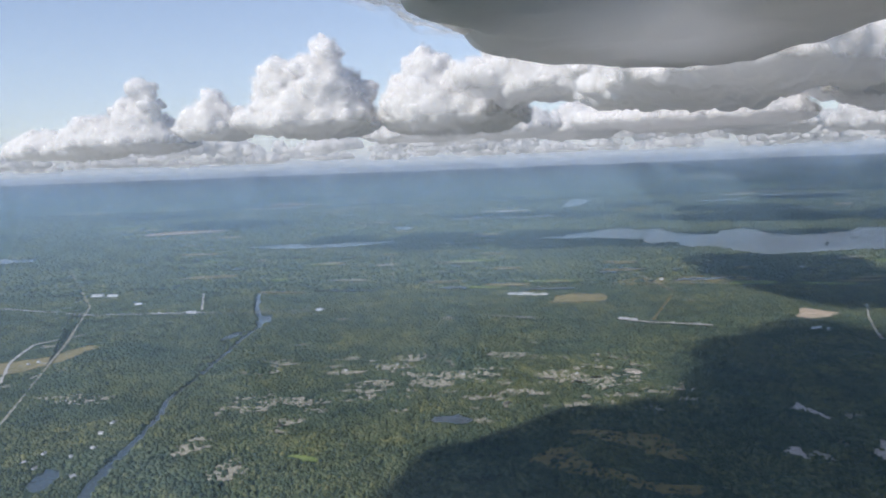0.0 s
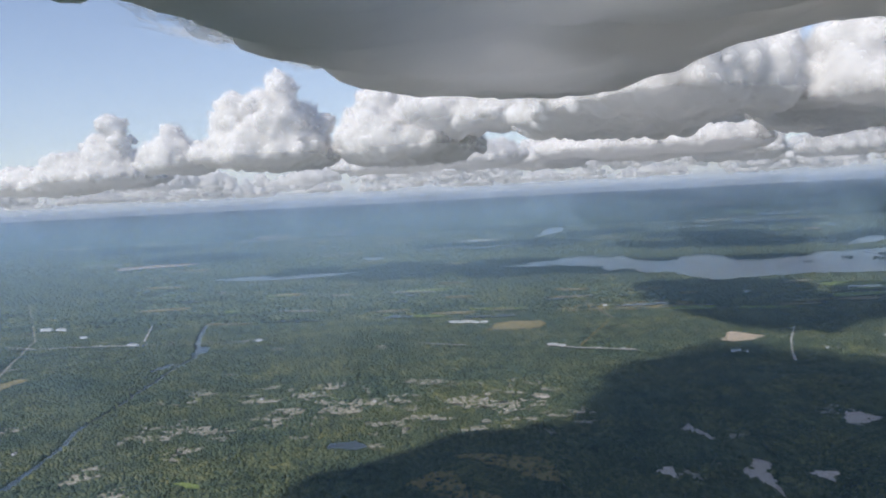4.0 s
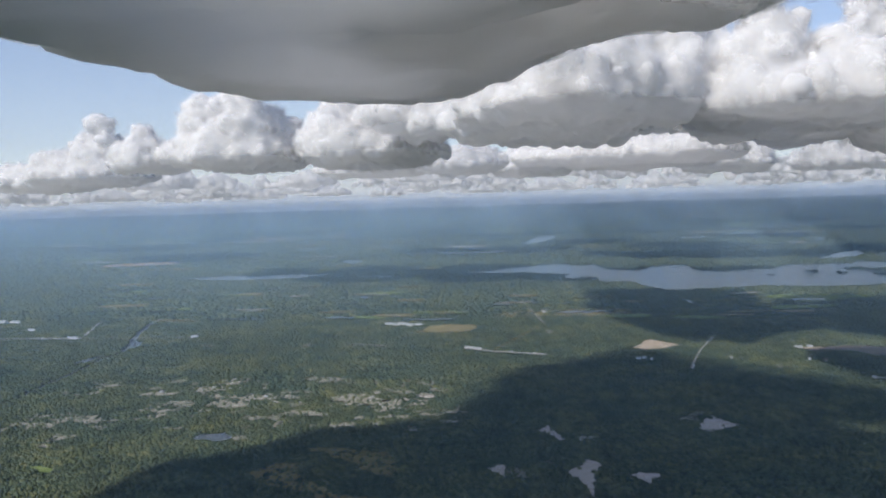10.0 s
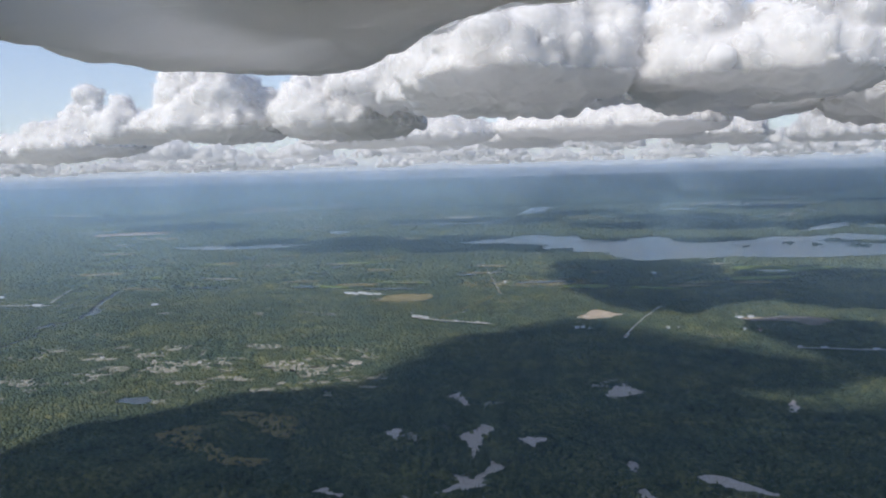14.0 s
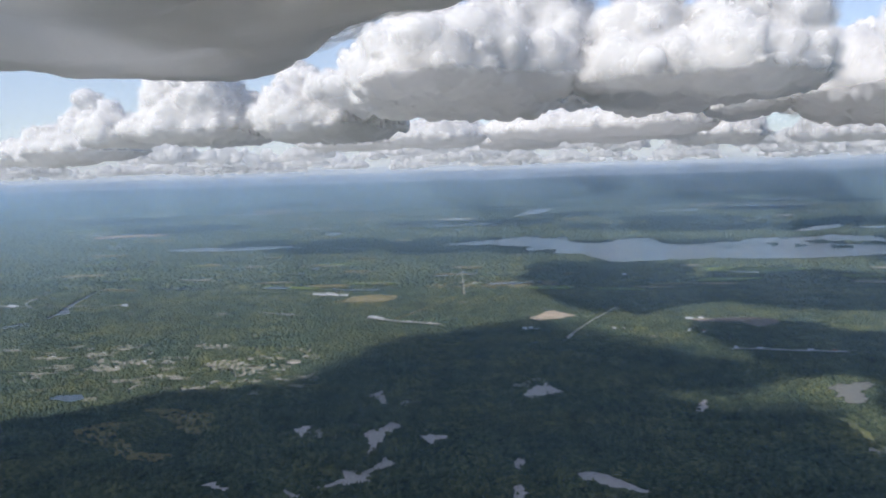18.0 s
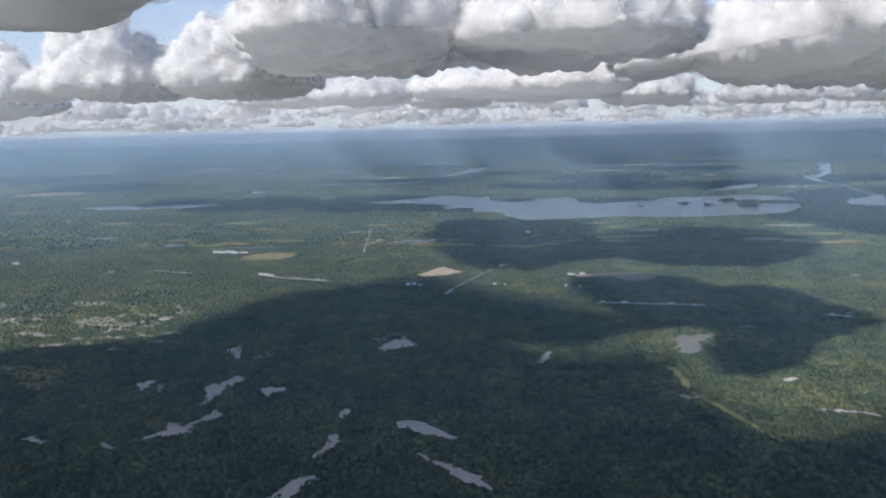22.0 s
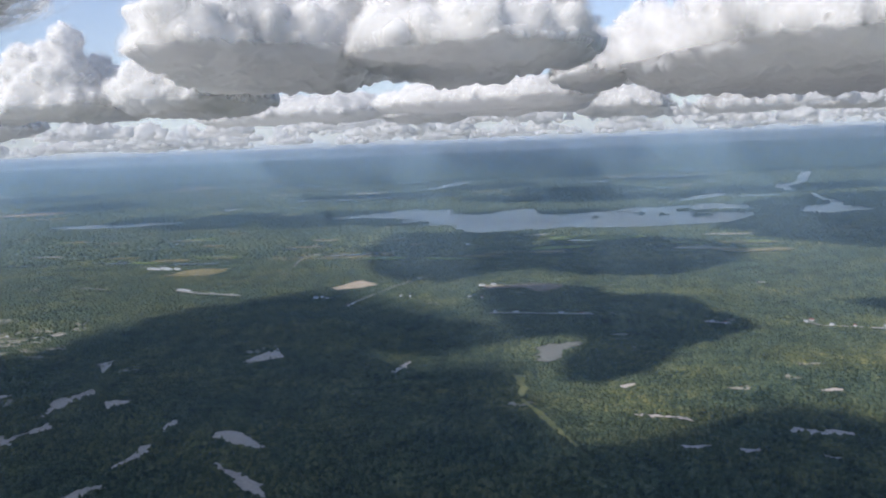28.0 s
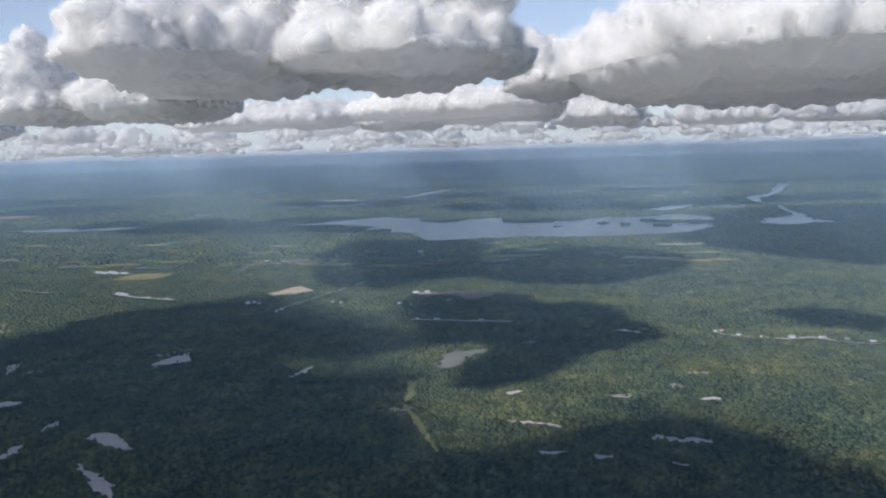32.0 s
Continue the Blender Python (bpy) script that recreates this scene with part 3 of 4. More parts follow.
WHITE_SHED, FARM_HOUSE = "long white shed with a pale roof", "small white house with a grey roof"
METALROOF = plain_material("pale_metal_roof", (0.30, 0.31, 0.32), (0.44, 0.45, 0.46), 1.5, 0.5, 0.4)
built = np.random.default_rng(5)
SHEDS = [(2, 325.5, 4, 1.6), (5.5, 323.5, 3, 1.4), (9, 324.5, 3.5, 1.5), (11.5, 322, 3, 1.3), (15, 323, 3.5, 1.2), (7, 327, 3, 1.2), (-190, 346, 6, 3), (-182, 345, 6, 2.5), (-126, 299.5, 5, 2), (-74, 299.5, 2.6, 1.6),
         (-159, 322, 3, 1.5), (40, 270.5, 3.5, 1.4), (43, 268.5, 3, 1.2), (163, 221.2, 1.8, 0.8), (176, 219.2, 1.6, 0.8), (151, 266, 2.4, 1.4), (155, 267, 2.0, 1.2), (255, 196, 1.6, 1.0), (262, 195, 1.7, 1.0),
         (272, 190.5, 1.5, 1.0), (96, 250, 1.6, 1.0), (98, 251, 1.4, 0.9), (139, 379, 2.4, 1.6), (69, 354, 2.0, 1.4), (84, 470, 3.5, 1.8), (92, 471, 3.0, 1.8)]
for x, y, l, w in SHEDS:
    house("shed", x, y, l * 0.9, w * 0.8, 0.42, built.uniform(-15, 10), WHITEWALL, METALROOF, WHITE_SHED)
HOUSES = [(-97, 143), (-96, 148), (-93, 140), (-89, 146), (-83, 136), (-91, 167), (-87, 151), (-90, 160), (-144, 224), (-146, 222), (110, 236), (111, 239), (100, 249), (157, 222.5), (182, 218),
          (215, 205), (218, 203.5), (238, 203), (240, 204.5), (243, 199), (248, 197.5), (267, 193), (277, 190), (284, 188.5), (55, 262.5), (63, 260), (-110, 300.5), (-140, 301), (-205, 314), (-31, 214), (18, 202),
          (-12, 203), (-45, 209), (148, 247), (152, 245), (125, 250), (128, 249)]
for x, y in HOUSES:
    house("house", x, y, built.uniform(0.8, 1.2), built.uniform(0.55, 0.8), 0.35, built.uniform(0, 180), WHITEWALL, (GREYROOF, REDROOF, METALROOF)[built.integers(0, 3)], FARM_HOUSE)

# ------------------------------------------------------------------ woods
def grow(name, x0, x1, y0, y1, spread, pitch, size, tall, sides, material, label):
    """A canopy of many uneven crowns over the land between two distances from the path."""
    n = int((x1 - x0) / pitch), int((y1 - y0) / pitch)
    gx, gy = np.meshgrid(np.arange(n[0]), np.arange(n[1]))
    x = x0 + (gx.ravel() + rng.uniform(-0.2, 1.2, gx.size)) * pitch
    y = y0 + (gy.ravel() + rng.uniform(-0.2, 1.2, gx.size)) * pitch
    keep = (x > -spread * y - 25) & (x < 195 + spread * y)
    p = np.column_stack([x, y, np.zeros(len(x))])
    thin = vnoise(p / 9.0) * 0.6 + vnoise(p / 3.1 + 7) * 0.4
    keep &= rng.uniform(0, 1, len(x)) < 0.55 + 0.75 * thin
    bare = np.zeros(len(x), dtype=bool)
    for poly, reach in CLEAR:
        for k in (0.0, 0.5 * reach, reach):
            bare |= inside(poly, x, y + k * tall * 0.9 * y / 56.0)
    for poly in ISLES:
        bare &= ~inside(poly, x, y)
    sparse = np.zeros(len(x), dtype=bool)
    for poly, share in THIN:
        spot = inside(poly, x, y) | inside(poly, x, y + 0.6 * tall * y / 56.0)
        if share:
            sparse |= spot
        else:
            bare &= ~(spot & (rng.uniform(0, 1, len(x)) < 0.045))
    keep &= ~bare & ~(sparse & (rng.uniform(0, 1, len(x)) < 0.68))
    x, y, p = x[keep], y[keep], p[keep]
    m = len(x)
    stand = vnoise(p / 14.0 + 3)
    spire = rng.uniform(0, 1, m) < 0.22 + 0.3 * (vnoise(p / 22.0 + 17) > 0.55)
    r = size * rng.uniform(0.65, 1.25, m) * (0.75 + 0.5 * stand) * np.where(spire, 0.72, 1.0)
    clump = vnoise(p / 4.5 + 23)
    h = tall * rng.uniform(0.6, 1.15, m) * (0.4 + 0.6 * stand + 0.65 * clump) * np.where(spire, 1.2, 1.0)
    a = (np.arange(sides) / sides * 2 * np.pi)[None, :] + rng.uniform(0, 6.3, m)[:, None]
    w = r[:, None] * rng.uniform(0.75, 1.25, (m, sides))
    low, mid = rng.uniform(0.15, 0.3, (m, sides)), rng.uniform(0.6, 0.85, (m, sides)) * np.where(spire, 0.85, 1.0)[:, None]
    swing = np.where(spire, 0.45, 0.8)[:, None] * w
    rim = np.stack([x[:, None] + np.cos(a) * w, y[:, None] + np.sin(a) * w, h[:, None] * low], 2)
    crown = np.stack([x[:, None] + np.cos(a + 0.4) * swing, y[:, None] + np.sin(a + 0.4) * swing, h[:, None] * mid], 2)
    top = np.stack([x + rng.normal(0, 0.2, m) * r, y + rng.normal(0, 0.2, m) * r, h], 1)[:, None, :]
    v = np.concatenate([rim, crown, top], 1)
    f = [(s, (s + 1) % sides, sides + s) for s in range(sides)] + [((s + 1) % sides, sides + (s + 1) % sides, sides + s) for s in range(sides)] + [(sides + s, sides + (s + 1) % sides, 2 * sides) for s in range(sides)]
    f = (np.array(f)[None] + (np.arange(m) * (2 * sides + 1))[:, None, None]).reshape(-1, 3)
    ob = mesh_object(name, v.reshape(-1, 3), f, material, True)
    return tagged(ob, label, "forest", kind="stuff")


# ------------------------------------------------------------------ clouds
def icosphere(level):
    bm = bmesh.new()
    bmesh.ops.create_icosphere(bm, subdivisions=level, radius=1.0)
    v = np.array([w.co[:] for w in bm.verts])
    f = np.array([[w.index for w in g.verts] for g in bm.faces])
    bm.free()
    return v, f


BALLS = {2: icosphere(2)}
BASE = 78.0


def billows(v, grain, seed):
    q = v / grain + seed
    out = 0
    for k, w in ((1.0, 1.0), (2.2, 0.8), (4.7, 0.62)):
        out = out + w * np.abs(2 * vnoise(q * k + 5.7 * k) - 1)
    return 1.6 * (out - 0.68)


def whole(me):
    """The mesh without the small loose scraps beside its body."""
    n = len(me.vertices)
    co, ed = np.empty(n * 3), np.empty(len(me.edges) * 2, dtype=np.int32)
    quads = np.empty(len(me.loops), dtype=np.int32)
    me.vertices.foreach_get("co", co)
    me.edges.foreach_get("vertices", ed)
    me.loops.foreach_get("vertex_index", quads)
    ed, quads, mark = ed.reshape(-1, 2), quads.reshape(-1, 4), np.arange(n)
    while True:
        low = np.minimum(mark[ed[:, 0]], mark[ed[:, 1]])
        old = mark.copy()
        np.minimum.at(mark, ed[:, 0], low)
        np.minimum.at(mark, ed[:, 1], low)
        mark = mark[mark]
        if (mark == old).all():
            break
    names, count = np.unique(mark, return_counts=True)
    if len(names) == 1:
        return me
    keep = np.isin(mark, names[count > 0.12 * count.max()])
    index = np.cumsum(keep) - 1
    quads = index[quads[keep[quads[:, 0]]]]
    bpy.data.meshes.remove(me)
    ob = mesh_object("cloud", co.reshape(-1, 3)[keep], quads, CLOUD, True)
    me = ob.data
    bpy.data.objects.remove(ob)
    return me


def surface(puffs, voxel, grain, swell, seed, base=BASE, flat=0.45):
    """The merged skin of a cloud's puffs: its mesh, points and normals."""
    bv, bf = BALLS[2]
    vs, fs = [], []
    for i, (x, y, z, r) in enumerate(puffs):
        v = np.array((x, y, z)) + bv * r
        low = base + 8.0 * (vnoise(np.column_stack([v[:, :2] / 26.0, np.full(len(v), 4.4)])) - 0.5) + 4.0 * (vnoise(np.column_stack([v[:, :2] / 9.0, np.full(len(v), 8.4)])) - 0.5)
        v[:, 2] = np.where(v[:, 2] < low, low + flat * (v[:, 2] - low), v[:, 2])
        vs.append(v)
        fs.append(bf + i * len(bv))
    rough = mesh_object("rough", np.vstack(vs), np.vstack(fs), CLOUD, True)
    mod = rough.modifiers.new("merge", "REMESH")
    mod.mode, mod.voxel_size = "VOXEL", voxel
    mod = rough.modifiers.new("soften", "SMOOTH")
    mod.factor, mod.iterations = 0.5, 5
    me = bpy.data.meshes.new_from_object(rough.evaluated_get(bpy.context.evaluated_depsgraph_get()))
    old = rough.data
    bpy.data.objects.remove(rough)
    bpy.data.meshes.remove(old)
    me = whole(me)
    n = len(me.vertices)
    co, no = np.empty(n * 3), np.empty(n * 3)
    me.vertices.foreach_get("co", co)
    me.vertices.foreach_get("normal", no)
    co, no = co.reshape(-1, 3), no.reshape(-1, 3)
    under = np.clip((no[:, 2] + 0.85) / 0.8, flat, 1.0)
    co = co + no * (billows(co, grain, seed) * swell * under)[:, None]
    me.vertices.foreach_set("co", co.ravel())
    me.polygons.foreach_set("use_smooth", np.ones(len(me.polygons), dtype=bool))
    me.update()
    me.materials.clear()
    me.name = "cloud"
    return me, co, no


def cloud(puffs, voxel, material, label, grain, swell, fringe=0.0, seed=0.0, base=BASE, flat=0.45, rim_of=()):
    """One cumulus of merged billows with a flat base. puffs: rows of (x, y, z, radius)."""
    me, co, no = surface(puffs, voxel, grain, swell, seed, base, flat)
    me.materials.append(material)
    thing = tagged(new("cloud", me), label, "cloud", "cumulus clouds")
    if fringe:
        me, co, no = surface(puffs, voxel * 1.7, grain, swell, seed, base, flat)
        quads = np.empty(len(me.loops), dtype=np.int32)
        me.loops.foreach_get("vertex_index", quads)
        quads = quads.reshape(-1, 4)
        quads = quads[no[quads, 2].mean(1) > -0.3]
        used = np.unique(quads)
        index = np.zeros(len(co), dtype=np.int32)
        index[used] = np.arange(len(used))
        quads, co, no = index[quads], co[used], no[used]
        wide = 0.5 + vnoise(co / (grain * 0.8) + 40.3) + 0.5 * vnoise(co / (grain * 0.3) + 7.7)
        for k, mat in enumerate(FRINGES if fringe > 0.7 else FRINGES[::2]):
            out = fringe * ((k + 0.6) * wide + 0.5 * vnoise(co / (grain * 0.2) + 3.1 * k))
            rim = mesh_object("fringe", co + no * out[:, None], quads, mat, True)
            rim.parent = thing
            tagged(rim, "thin ragged fringe of vapour")
        bpy.data.meshes.remove(me)
    if len(rim_of):
        edge = dense([p for p in rim_of[::2]], 6.0)
        way = np.roll(edge, -1, 0) - np.roll(edge, 1, 0)
        out = np.column_stack([way[:, 1], -way[:, 0]]) / (np.linalg.norm(way, axis=1)[:, None] + 1e-9)
        if sum(x0 * y1 - x1 * y0 for (x0, y0), (x1, y1) in zip(edge, np.roll(edge, -1, 0))) < 0:
            out = -out
        for _ in range(4):
            out = (np.roll(out, 1, 0) + out + np.roll(out, -1, 0)) / 3
        for k, mat in enumerate(VEILS):
            wide = fray(edge + out * (0.5 + 3.2 * k), 14.0, 3.5, 60 + k)
            veil = spread(wide, base + 9, 7.0, 70 + k, base + 3.0 + 0.5 * k, band=20.0)
            me, co, no = surface(veil, 2.6, 9.0, 1.5, seed + k, base + 3.0 + 0.5 * k, 0.5)
            me.materials.append(mat)
            rim = new("fringe", me)
            rim.parent = thing
            tagged(rim, "thin ragged fringe of vapour")
    return thing


def heap(x, y, rx, ry, turn, top, count, size, seed, power=1.0):
    """Puffs of a cloud's broad body over an ellipse: low at its rim, up to top in the middle."""
    g = np.random.default_rng(seed)
    c, s = math.cos(radians(turn)), math.sin(radians(turn))
    out = []
    size *= 0.82
    for i in range(int(count * 1.6)):
        d, a = math.sqrt(g.uniform()), g.uniform(0, 2 * math.pi)
        u, w = d * math.cos(a) * rx, d * math.sin(a) * ry
        r = size * g.uniform(0.55, 1.15) * (1.15 - 0.45 * d)
        room = max(0.0, (top - BASE - r) * (1 - d ** 2) ** power)
        out.append((x + u * c - w * s, y + u * s + w * c, BASE + 0.2 * r + room * g.uniform(0, 1), r))
    return out


def edge_distance(poly, x, y):
    """How far the points (x, y) lie from the polygon's edge."""
    best = np.full(len(x), 1e9)
    for (x0, y0), (x1, y1) in zip(poly, np.roll(poly, -1, 0)):
        dx, dy = x1 - x0, y1 - y0
        k = np.clip(((x - x0) * dx + (y - y0) * dy) / (dx * dx + dy * dy + 1e-9), 0, 1)
        best = np.minimum(best, np.hypot(x - x0 - k * dx, y - y0 - k * dy))
    return best


def spread(outline, top, size, seed, base=BASE, power=0.6, lips=0.5, band=1e9):
    """Puffs of a cloud over the land of an outline: thin at its rim, heaped up unevenly towards its middle."""
    g = np.random.default_rng(seed)
    poly = np.array(outline, dtype=float)
    lo, hi = poly.min(0), poly.max(0)
    step = size * 0.62
    gx, gy = np.meshgrid(np.arange(lo[0], hi[0], step), np.arange(lo[1], hi[1], step))
    x = gx.ravel() + g.uniform(-0.4, 0.4, gx.size) * step
    y = gy.ravel() + g.uniform(-0.4, 0.4, gx.size) * step
    ok = inside(poly, x, y)
    x, y = x[ok], y[ok]
    d = edge_distance(poly, x, y)
    ok = d < band
    x, y, d = x[ok], y[ok], d[ok]
    lift = vnoise(np.column_stack([x / (size * 2.6), y / (size * 2.6), np.full(len(x), seed * 1.7)]))
    dome = np.clip(d / max(d.max(), 1e-6), 0, 1) ** power
    out = []
    rise = 6.0 * np.clip(1 - d / 22.0, 0, 1) ** 2 * min(1.0, lips)
    for i in range(len(x)):
        r = min(size, max(0.34 * size, d[i] * 0.95)) * g.uniform(0.75, 1.1)
        room = max(0.0, (top - base - r) * dome[i] * (0.25 + 1.0 * lift[i]))
        z = base + 0.2 * r + rise[i]
        out.append((x[i], y[i], z, r))
        while z < base + room:
            z += r * g.uniform(0.5, 0.9)
            q = r * g.uniform(0.5, 0.95)
            out.append((x[i] + g.normal(0, 0.35) * r, y[i] + g.normal(0, 0.35) * r, z, q))
    return out


def turret(x, y, wide, top, size, seed, base=BASE):
    """Puffs of one rounded tower of a cumulus."""
    g = np.random.default_rng(seed)
    out = []
    for j in range(44):
        q = (j + g.uniform(0, 1)) / 44
        r = size * g.uniform(0.3, 0.95) * (1.1 - 0.45 * q)
        a, o = g.uniform(0, 2 * math.pi), wide * (1.05 - 0.6 * q * q) * math.sqrt(g.uniform())
        out.append((x + o * math.cos(a), y + o * math.sin(a), base + 0.2 * r + (top - base - r) * q, r))
    return out


GREY_DECK = "broad dark grey cloud base with ragged pale edges"
HEAPED = "white heaped cumulus cloud with a flat grey base"
BARS = "flat layered grey cloud with pale upper edges"
# the deck overhead and the clouds added above it
DECK = fray(dense([(-38, -10), (-28, 40), (-18, 80), (-16, 100), (-11, 116), (-7, 130), (-4, 147), (6, 160), (20, 172), (31, 181), (42, 177), (54, 161), (73, 142), (92, 130),
        (101, 118), (88, 110), (76, 102), (57, 110), (53, 106), (66, 100), (76, 95), (80, 87), (95, 90), (100, 87), (98, 76), (94, 64), (103, 48), (112, 37), (119, 42), (133, 51), (148, 60), (159, 57),
        (159, 47), (170, 35), (185, 10), (150, -15)], 3.0), 16.0, 4.5, 3)
cloud(spread(DECK, 98, 10, 1, lips=1.0), 2.0, CLOUD, GREY_DECK, 18.0, 2.0, 0.0, 1.0, flat=0.3, rim_of=DECK)
# Added out of view; each outline is a ground shadow shifted back along the sun.
SHADE_CLOUD = "unseen grey cloud added above the deck to shade the ground"
cloud(spread([(71, 77), (79, 77), (89, 82), (81, 57), (78, 47), (80, 37), (88, 41), (97, 47), (107, 66), (122, 76), (132, 86), (128, 99), (122, 120), (115, 133), (100, 131), (96, 144), (83, 151), (60, 152), (56, 133),
              (61, 112)], 134, 8, 2, 125.0), 1.7, CLOUD, SHADE_CLOUD, 14.0, 1.6, base=125.0)
cloud(spread([(-116, -20), (-116, 17), (-112, 34), (-99, 42), (-85, 59), (-65, 62), (-45, 73), (-24, 84), (0, 88), (0, -20)], 134, 9, 17, 125.0), 1.9, CLOUD, SHADE_CLOUD, 14.0, 1.6, base=125.0)
cloud(spread([(162, 117), (181, 122), (194, 104), (187, 86), (174, 96)], 131, 6, 24, 125.0), 1.6, CLOUD, SHADE_CLOUD, 10.0, 1.4, base=125.0)
# heaped clouds beyond the deck, near to far
cloud(spread([(34, 300), (42, 250), (60, 210), (79, 206), (96, 222), (112, 226), (116, 270), (104, 318), (110, 338), (84, 352), (50, 362), (32, 346)], 96, 9, 3)
      + turret(100, 252, 15, 121, 9, 31) + turret(66, 244, 13, 104, 8, 33) + turret(52, 300, 14, 108, 8, 35) + turret(88, 306, 14, 110, 8, 36), 1.6, CLOUD, HEAPED, 17.0, 4.8, 0.7)
cloud(spread([(112, 236), (128, 218), (160, 208), (176, 222), (192, 262), (184, 300), (160, 320), (128, 326), (118, 290)], 93, 8, 23, BASE - 2)
      + turret(134, 246, 12, 112, 8, 32) + turret(168, 244, 12, 122, 8, 34) + turret(150, 280, 14, 104, 8, 37), 1.6, CLOUD, HEAPED, 15.0, 4.4, 0.7, base=BASE - 2)
cloud(spread([(214, 340), (232, 284), (262, 250), (330, 238), (420, 260), (470, 380), (450, 500), (380, 540), (300, 520), (250, 470), (218, 400)], 108, 14, 4)
      + turret(256, 318, 18, 122, 11, 41) + turret(306, 300, 20, 130, 12, 42) + turret(356, 306, 24, 126, 13, 43), 2.1, CLOUD, GREY_DECK, 22.0, 6.0, 0.9)
cloud(turret(206, 452, 13, 112, 8, 43) + turret(194, 384, 10, 104, 7, 44) + spread([(185, 372), (206, 366), (222, 400), (222, 462), (200, 470), (186, 430)], 92, 8, 5), 1.6, CLOUD, HEAPED, 11.0, 2.8, 0.6)
cloud(spread([(-66, 430), (-50, 408), (-10, 414), (8, 440), (14, 480), (-6, 520), (-50, 530), (-72, 490)], 100, 11, 6) + turret(-42, 448, 18, 118, 10, 45) + turret(-18, 464, 15, 108, 9, 46) + turret(0, 470, 10, 104, 8, 47), 1.8, CLOUD, HEAPED, 12.0, 4.0, 0.7)
cloud(spread([(-150, 440), (-120, 420), (-84, 424), (-76, 460), (-84, 520), (-120, 540), (-150, 500)], 98, 11, 16) + turret(-104, 446, 17, 128, 11, 61) + turret(-128, 452, 13, 118, 10, 62) + turret(-92, 470, 12, 110, 9, 63), 1.8, CLOUD, HEAPED, 12.0, 4.0, 0.7)
cloud(spread([(-206, 480), (-184, 452), (-164, 450), (-156, 490), (-170, 530), (-200, 530)], 93, 9, 7) + turret(-176, 470, 11, 102, 8, 48), 1.8, CLOUD, HEAPED, 12.0, 3.6, 0.7)
cloud(spread([(50, 620), (84, 570), (130, 560), (180, 540), (226, 580), (222, 620), (150, 640), (66, 650)], 92, 11, 8, power=0.3), 2.2, CLOUD, BARS, 16.0, 2.4, 0.7)
cloud(spread([(96, 690), (140, 662), (210, 650), (232, 690), (190, 740), (120, 745)], 98, 13, 18, power=0.3), 2.4, CLOUD, BARS, 16.0, 3.0, 0.7)
cloud(spread([(-400, 690), (-370, 650), (-310, 625), (-276, 650), (-284, 720), (-330, 750), (-390, 740)], 98, 14, 9) + turret(-306, 662, 20, 132, 13, 51) + turret(-330, 678, 20, 120, 12, 52) + turret(-372, 700, 18, 108, 11, 53), 2.2, CLOUD, HEAPED, 15.0, 4.6, 0.7)
cloud(spread([(-560, 840), (-500, 800), (-430, 790), (-400, 840), (-440, 900), (-540, 920)], 100, 17, 10) + turret(-450, 826, 26, 114, 13, 54) + turret(-510, 850, 24, 106, 13, 64), 2.6, CLOUD, HEAPED, 18.0, 5.0, 0.7)
cloud(spread([(372, 960), (420, 920), (480, 930), (500, 975), (450, 1010), (390, 1000)], 98, 15, 11) + turret(404, 950, 15, 114, 12, 55) + turret(455, 955, 17, 112, 12, 56), 2.8, CLOUD, HEAPED, 18.0, 4.4, 0.6)
cloud(spread([(510, 990), (560, 940), (640, 950), (660, 1000), (600, 1040), (530, 1030)], 98, 15, 12) + turret(580, 980, 24, 114, 13, 57), 2.8, CLOUD, HEAPED, 18.0, 4.4, 0.6)
cloud(spread([(222, 850), (250, 810), (300, 800), (330, 850), (300, 900), (240, 890)], 100, 14, 13) + turret(246, 838, 16, 124, 13, 58), 2.6, CLOUD, HEAPED, 17.0, 4.4, 0.6)
cloud(spread([(-130, 700), (-60, 660), (20, 650), (50, 690), (30, 730), (-40, 745), (-110, 740)], 93, 13, 14, power=0.4), 2.6, CLOUD, BARS, 18.0, 3.0, 0.7)
cloud(spread([(20, 780), (60, 760), (120, 790), (110, 830), (50, 840)], 98, 14, 15) + turret(70, 800, 18, 112, 12, 65), 2.6, CLOUD, HEAPED, 17.0, 4.4, 0.6)

# the high heaps behind them
cloud(spread([(-34, 424), (20, 396), (84, 386), (150, 376), (176, 380), (172, 430), (150, 455), (60, 462), (0, 474)], 116, 13, 19, BASE + 13)
      + turret(10, 424, 22, 124, 11, 71, BASE + 13) + turret(58, 418, 20, 138, 12, 72, BASE + 13) + turret(104, 408, 22, 142, 12, 73, BASE + 13) + turret(150, 402, 20, 138, 12, 74, BASE + 13),
      2.1, CLOUD, HEAPED, 19.0, 5.4, 0.7, base=BASE + 13)
cloud(spread([(196, 500), (240, 560), (330, 570), (420, 600), (400, 660), (280, 650), (210, 590)], 116, 15, 20, BASE + 16)
      + turret(250, 580, 24, 140, 13, 75, BASE + 16) + turret(320, 600, 26, 150, 14, 76, BASE + 16) + turret(390, 620, 26, 142, 14, 77, BASE + 16),
      2.6, CLOUD, HEAPED, 20.0, 5.6, 0.7, base=BASE + 16)
far = np.random.default_rng(31)
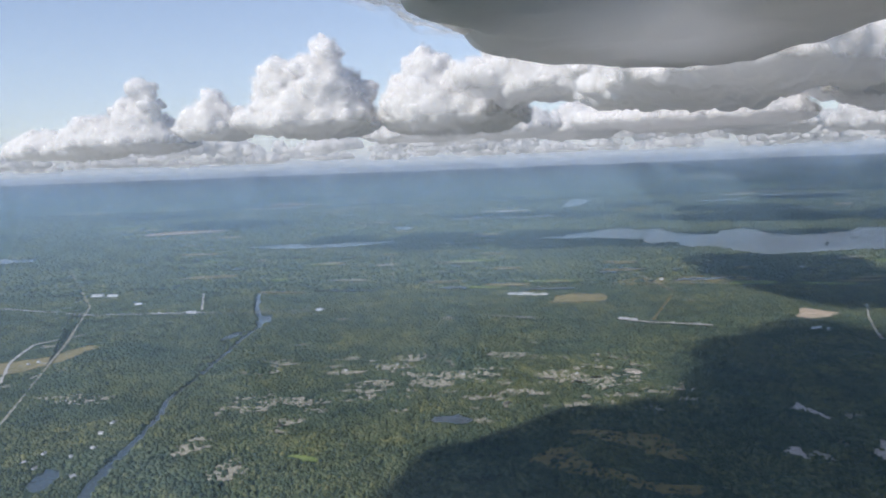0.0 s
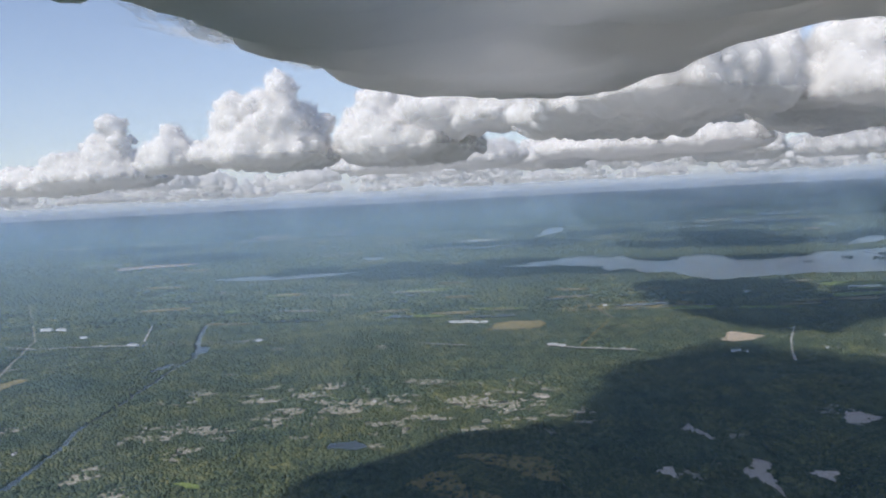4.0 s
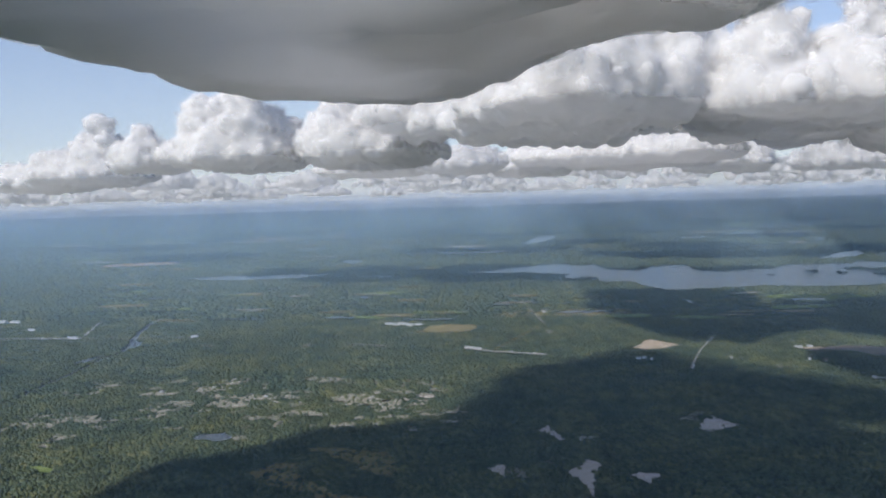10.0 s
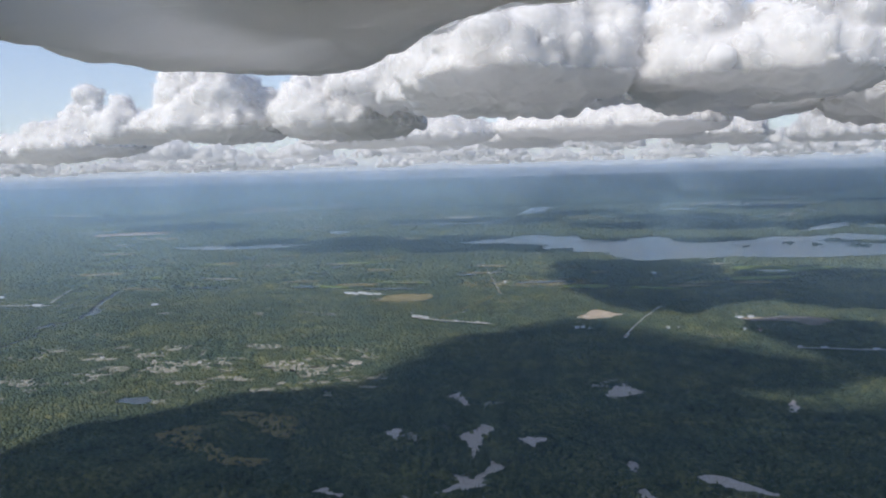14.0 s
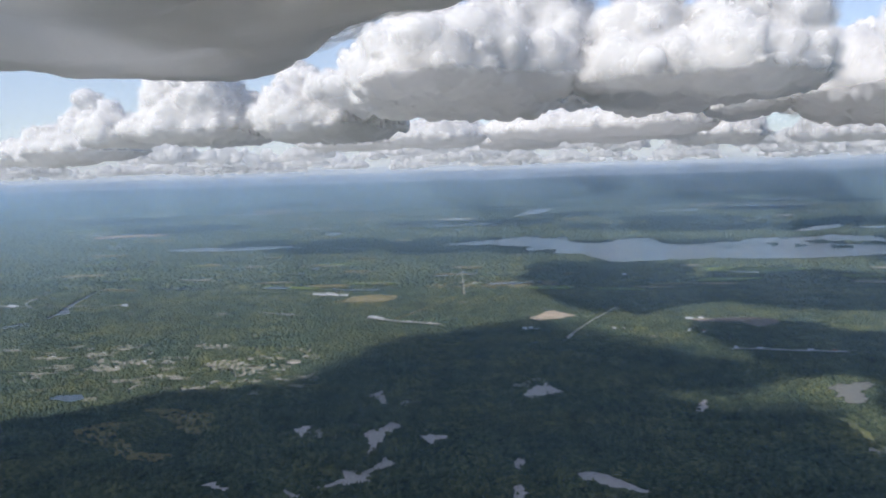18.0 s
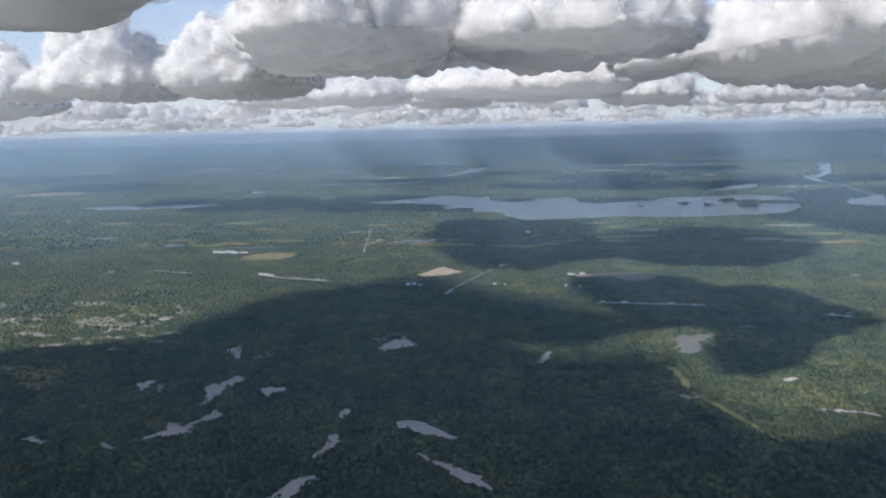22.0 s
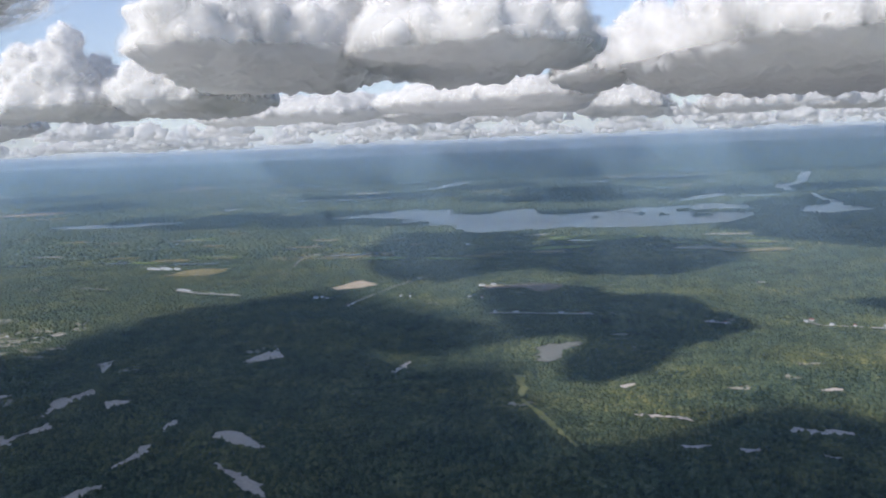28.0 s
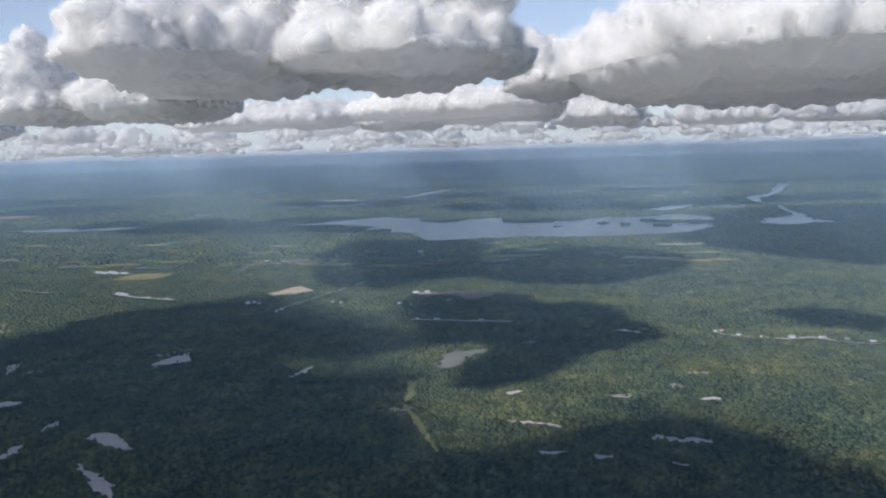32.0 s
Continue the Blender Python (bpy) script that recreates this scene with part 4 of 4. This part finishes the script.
for i in range(135):
    d = far.uniform(900, 2900)
    x = far.uniform(-0.75, 0.8) * d + 80
    w = far.uniform(20, 52) * (d / 1800) ** 0.5
    drop = 17.0 * (d / 2900) ** 2
    puffs = heap(x, d, w * far.uniform(1.0, 2.4), w * 0.8, far.uniform(-15, 15), BASE + far.uniform(20, 66) * (d / 1800) ** 0.8, 30, w * 0.3, 200 + i)
    cloud([(px, py, pz - drop, r) for px, py, pz, r in puffs], 4.4 * (d / 1800) ** 0.5, CLOUD_FAR, "small white cumulus far off above the horizon", 17.0, 3.2, base=BASE - drop)

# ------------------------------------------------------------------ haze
# Flat sheets across the land; their tints stand in for light scattered by air.
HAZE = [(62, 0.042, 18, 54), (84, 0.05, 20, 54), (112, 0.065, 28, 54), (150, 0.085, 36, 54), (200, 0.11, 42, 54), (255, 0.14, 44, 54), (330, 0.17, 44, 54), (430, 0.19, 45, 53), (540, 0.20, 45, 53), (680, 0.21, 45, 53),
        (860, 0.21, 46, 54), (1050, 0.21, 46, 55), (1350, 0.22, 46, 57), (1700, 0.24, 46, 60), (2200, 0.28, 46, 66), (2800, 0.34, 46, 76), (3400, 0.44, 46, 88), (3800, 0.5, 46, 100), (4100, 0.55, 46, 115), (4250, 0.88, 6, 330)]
# Taller pale sheets, tinted to soften the contrast of the clouds behind.
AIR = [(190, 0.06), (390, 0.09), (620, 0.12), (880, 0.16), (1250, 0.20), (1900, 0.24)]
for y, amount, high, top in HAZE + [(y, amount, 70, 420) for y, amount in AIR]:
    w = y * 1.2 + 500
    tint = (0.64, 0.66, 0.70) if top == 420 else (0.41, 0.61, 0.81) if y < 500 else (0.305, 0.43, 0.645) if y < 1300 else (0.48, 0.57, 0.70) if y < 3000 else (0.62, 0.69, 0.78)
    ob = mesh_object("haze", [(90 - w, y, 0.1), (90 + w, y, 0.1), (90 + w, y, top), (90 - w, y, top)], [(0, 1, 2, 3)], haze_sheet_material("haze", amount, -60.0 if y > 4000 else 50.0 if top == 420 else 0.0, high, top, tint))
    tagged(ob, "upright tinted sheet standing in for distant haze", "haze", kind="structure")

# ------------------------------------------------------------------ the woods themselves
grow("forest", -160, 320, 88, 205, 0.62, 0.70, 0.52, 0.66, 5, CANOPY, "dense green mixed forest canopy")
grow("forest", -240, 400, 205, 345, 0.62, 0.92, 0.70, 0.66, 4, CANOPY, "dense green mixed forest canopy")
grow("forest", -410, 580, 345, 620, 0.62, 2.0, 1.6, 1.2, 4, CANOPY_FAR, "distant green forest canopy")
grow("forest", -660, 830, 620, 1050, 0.62, 4.2, 3.4, 1.0, 4, CANOPY_FAR, "distant green forest canopy")
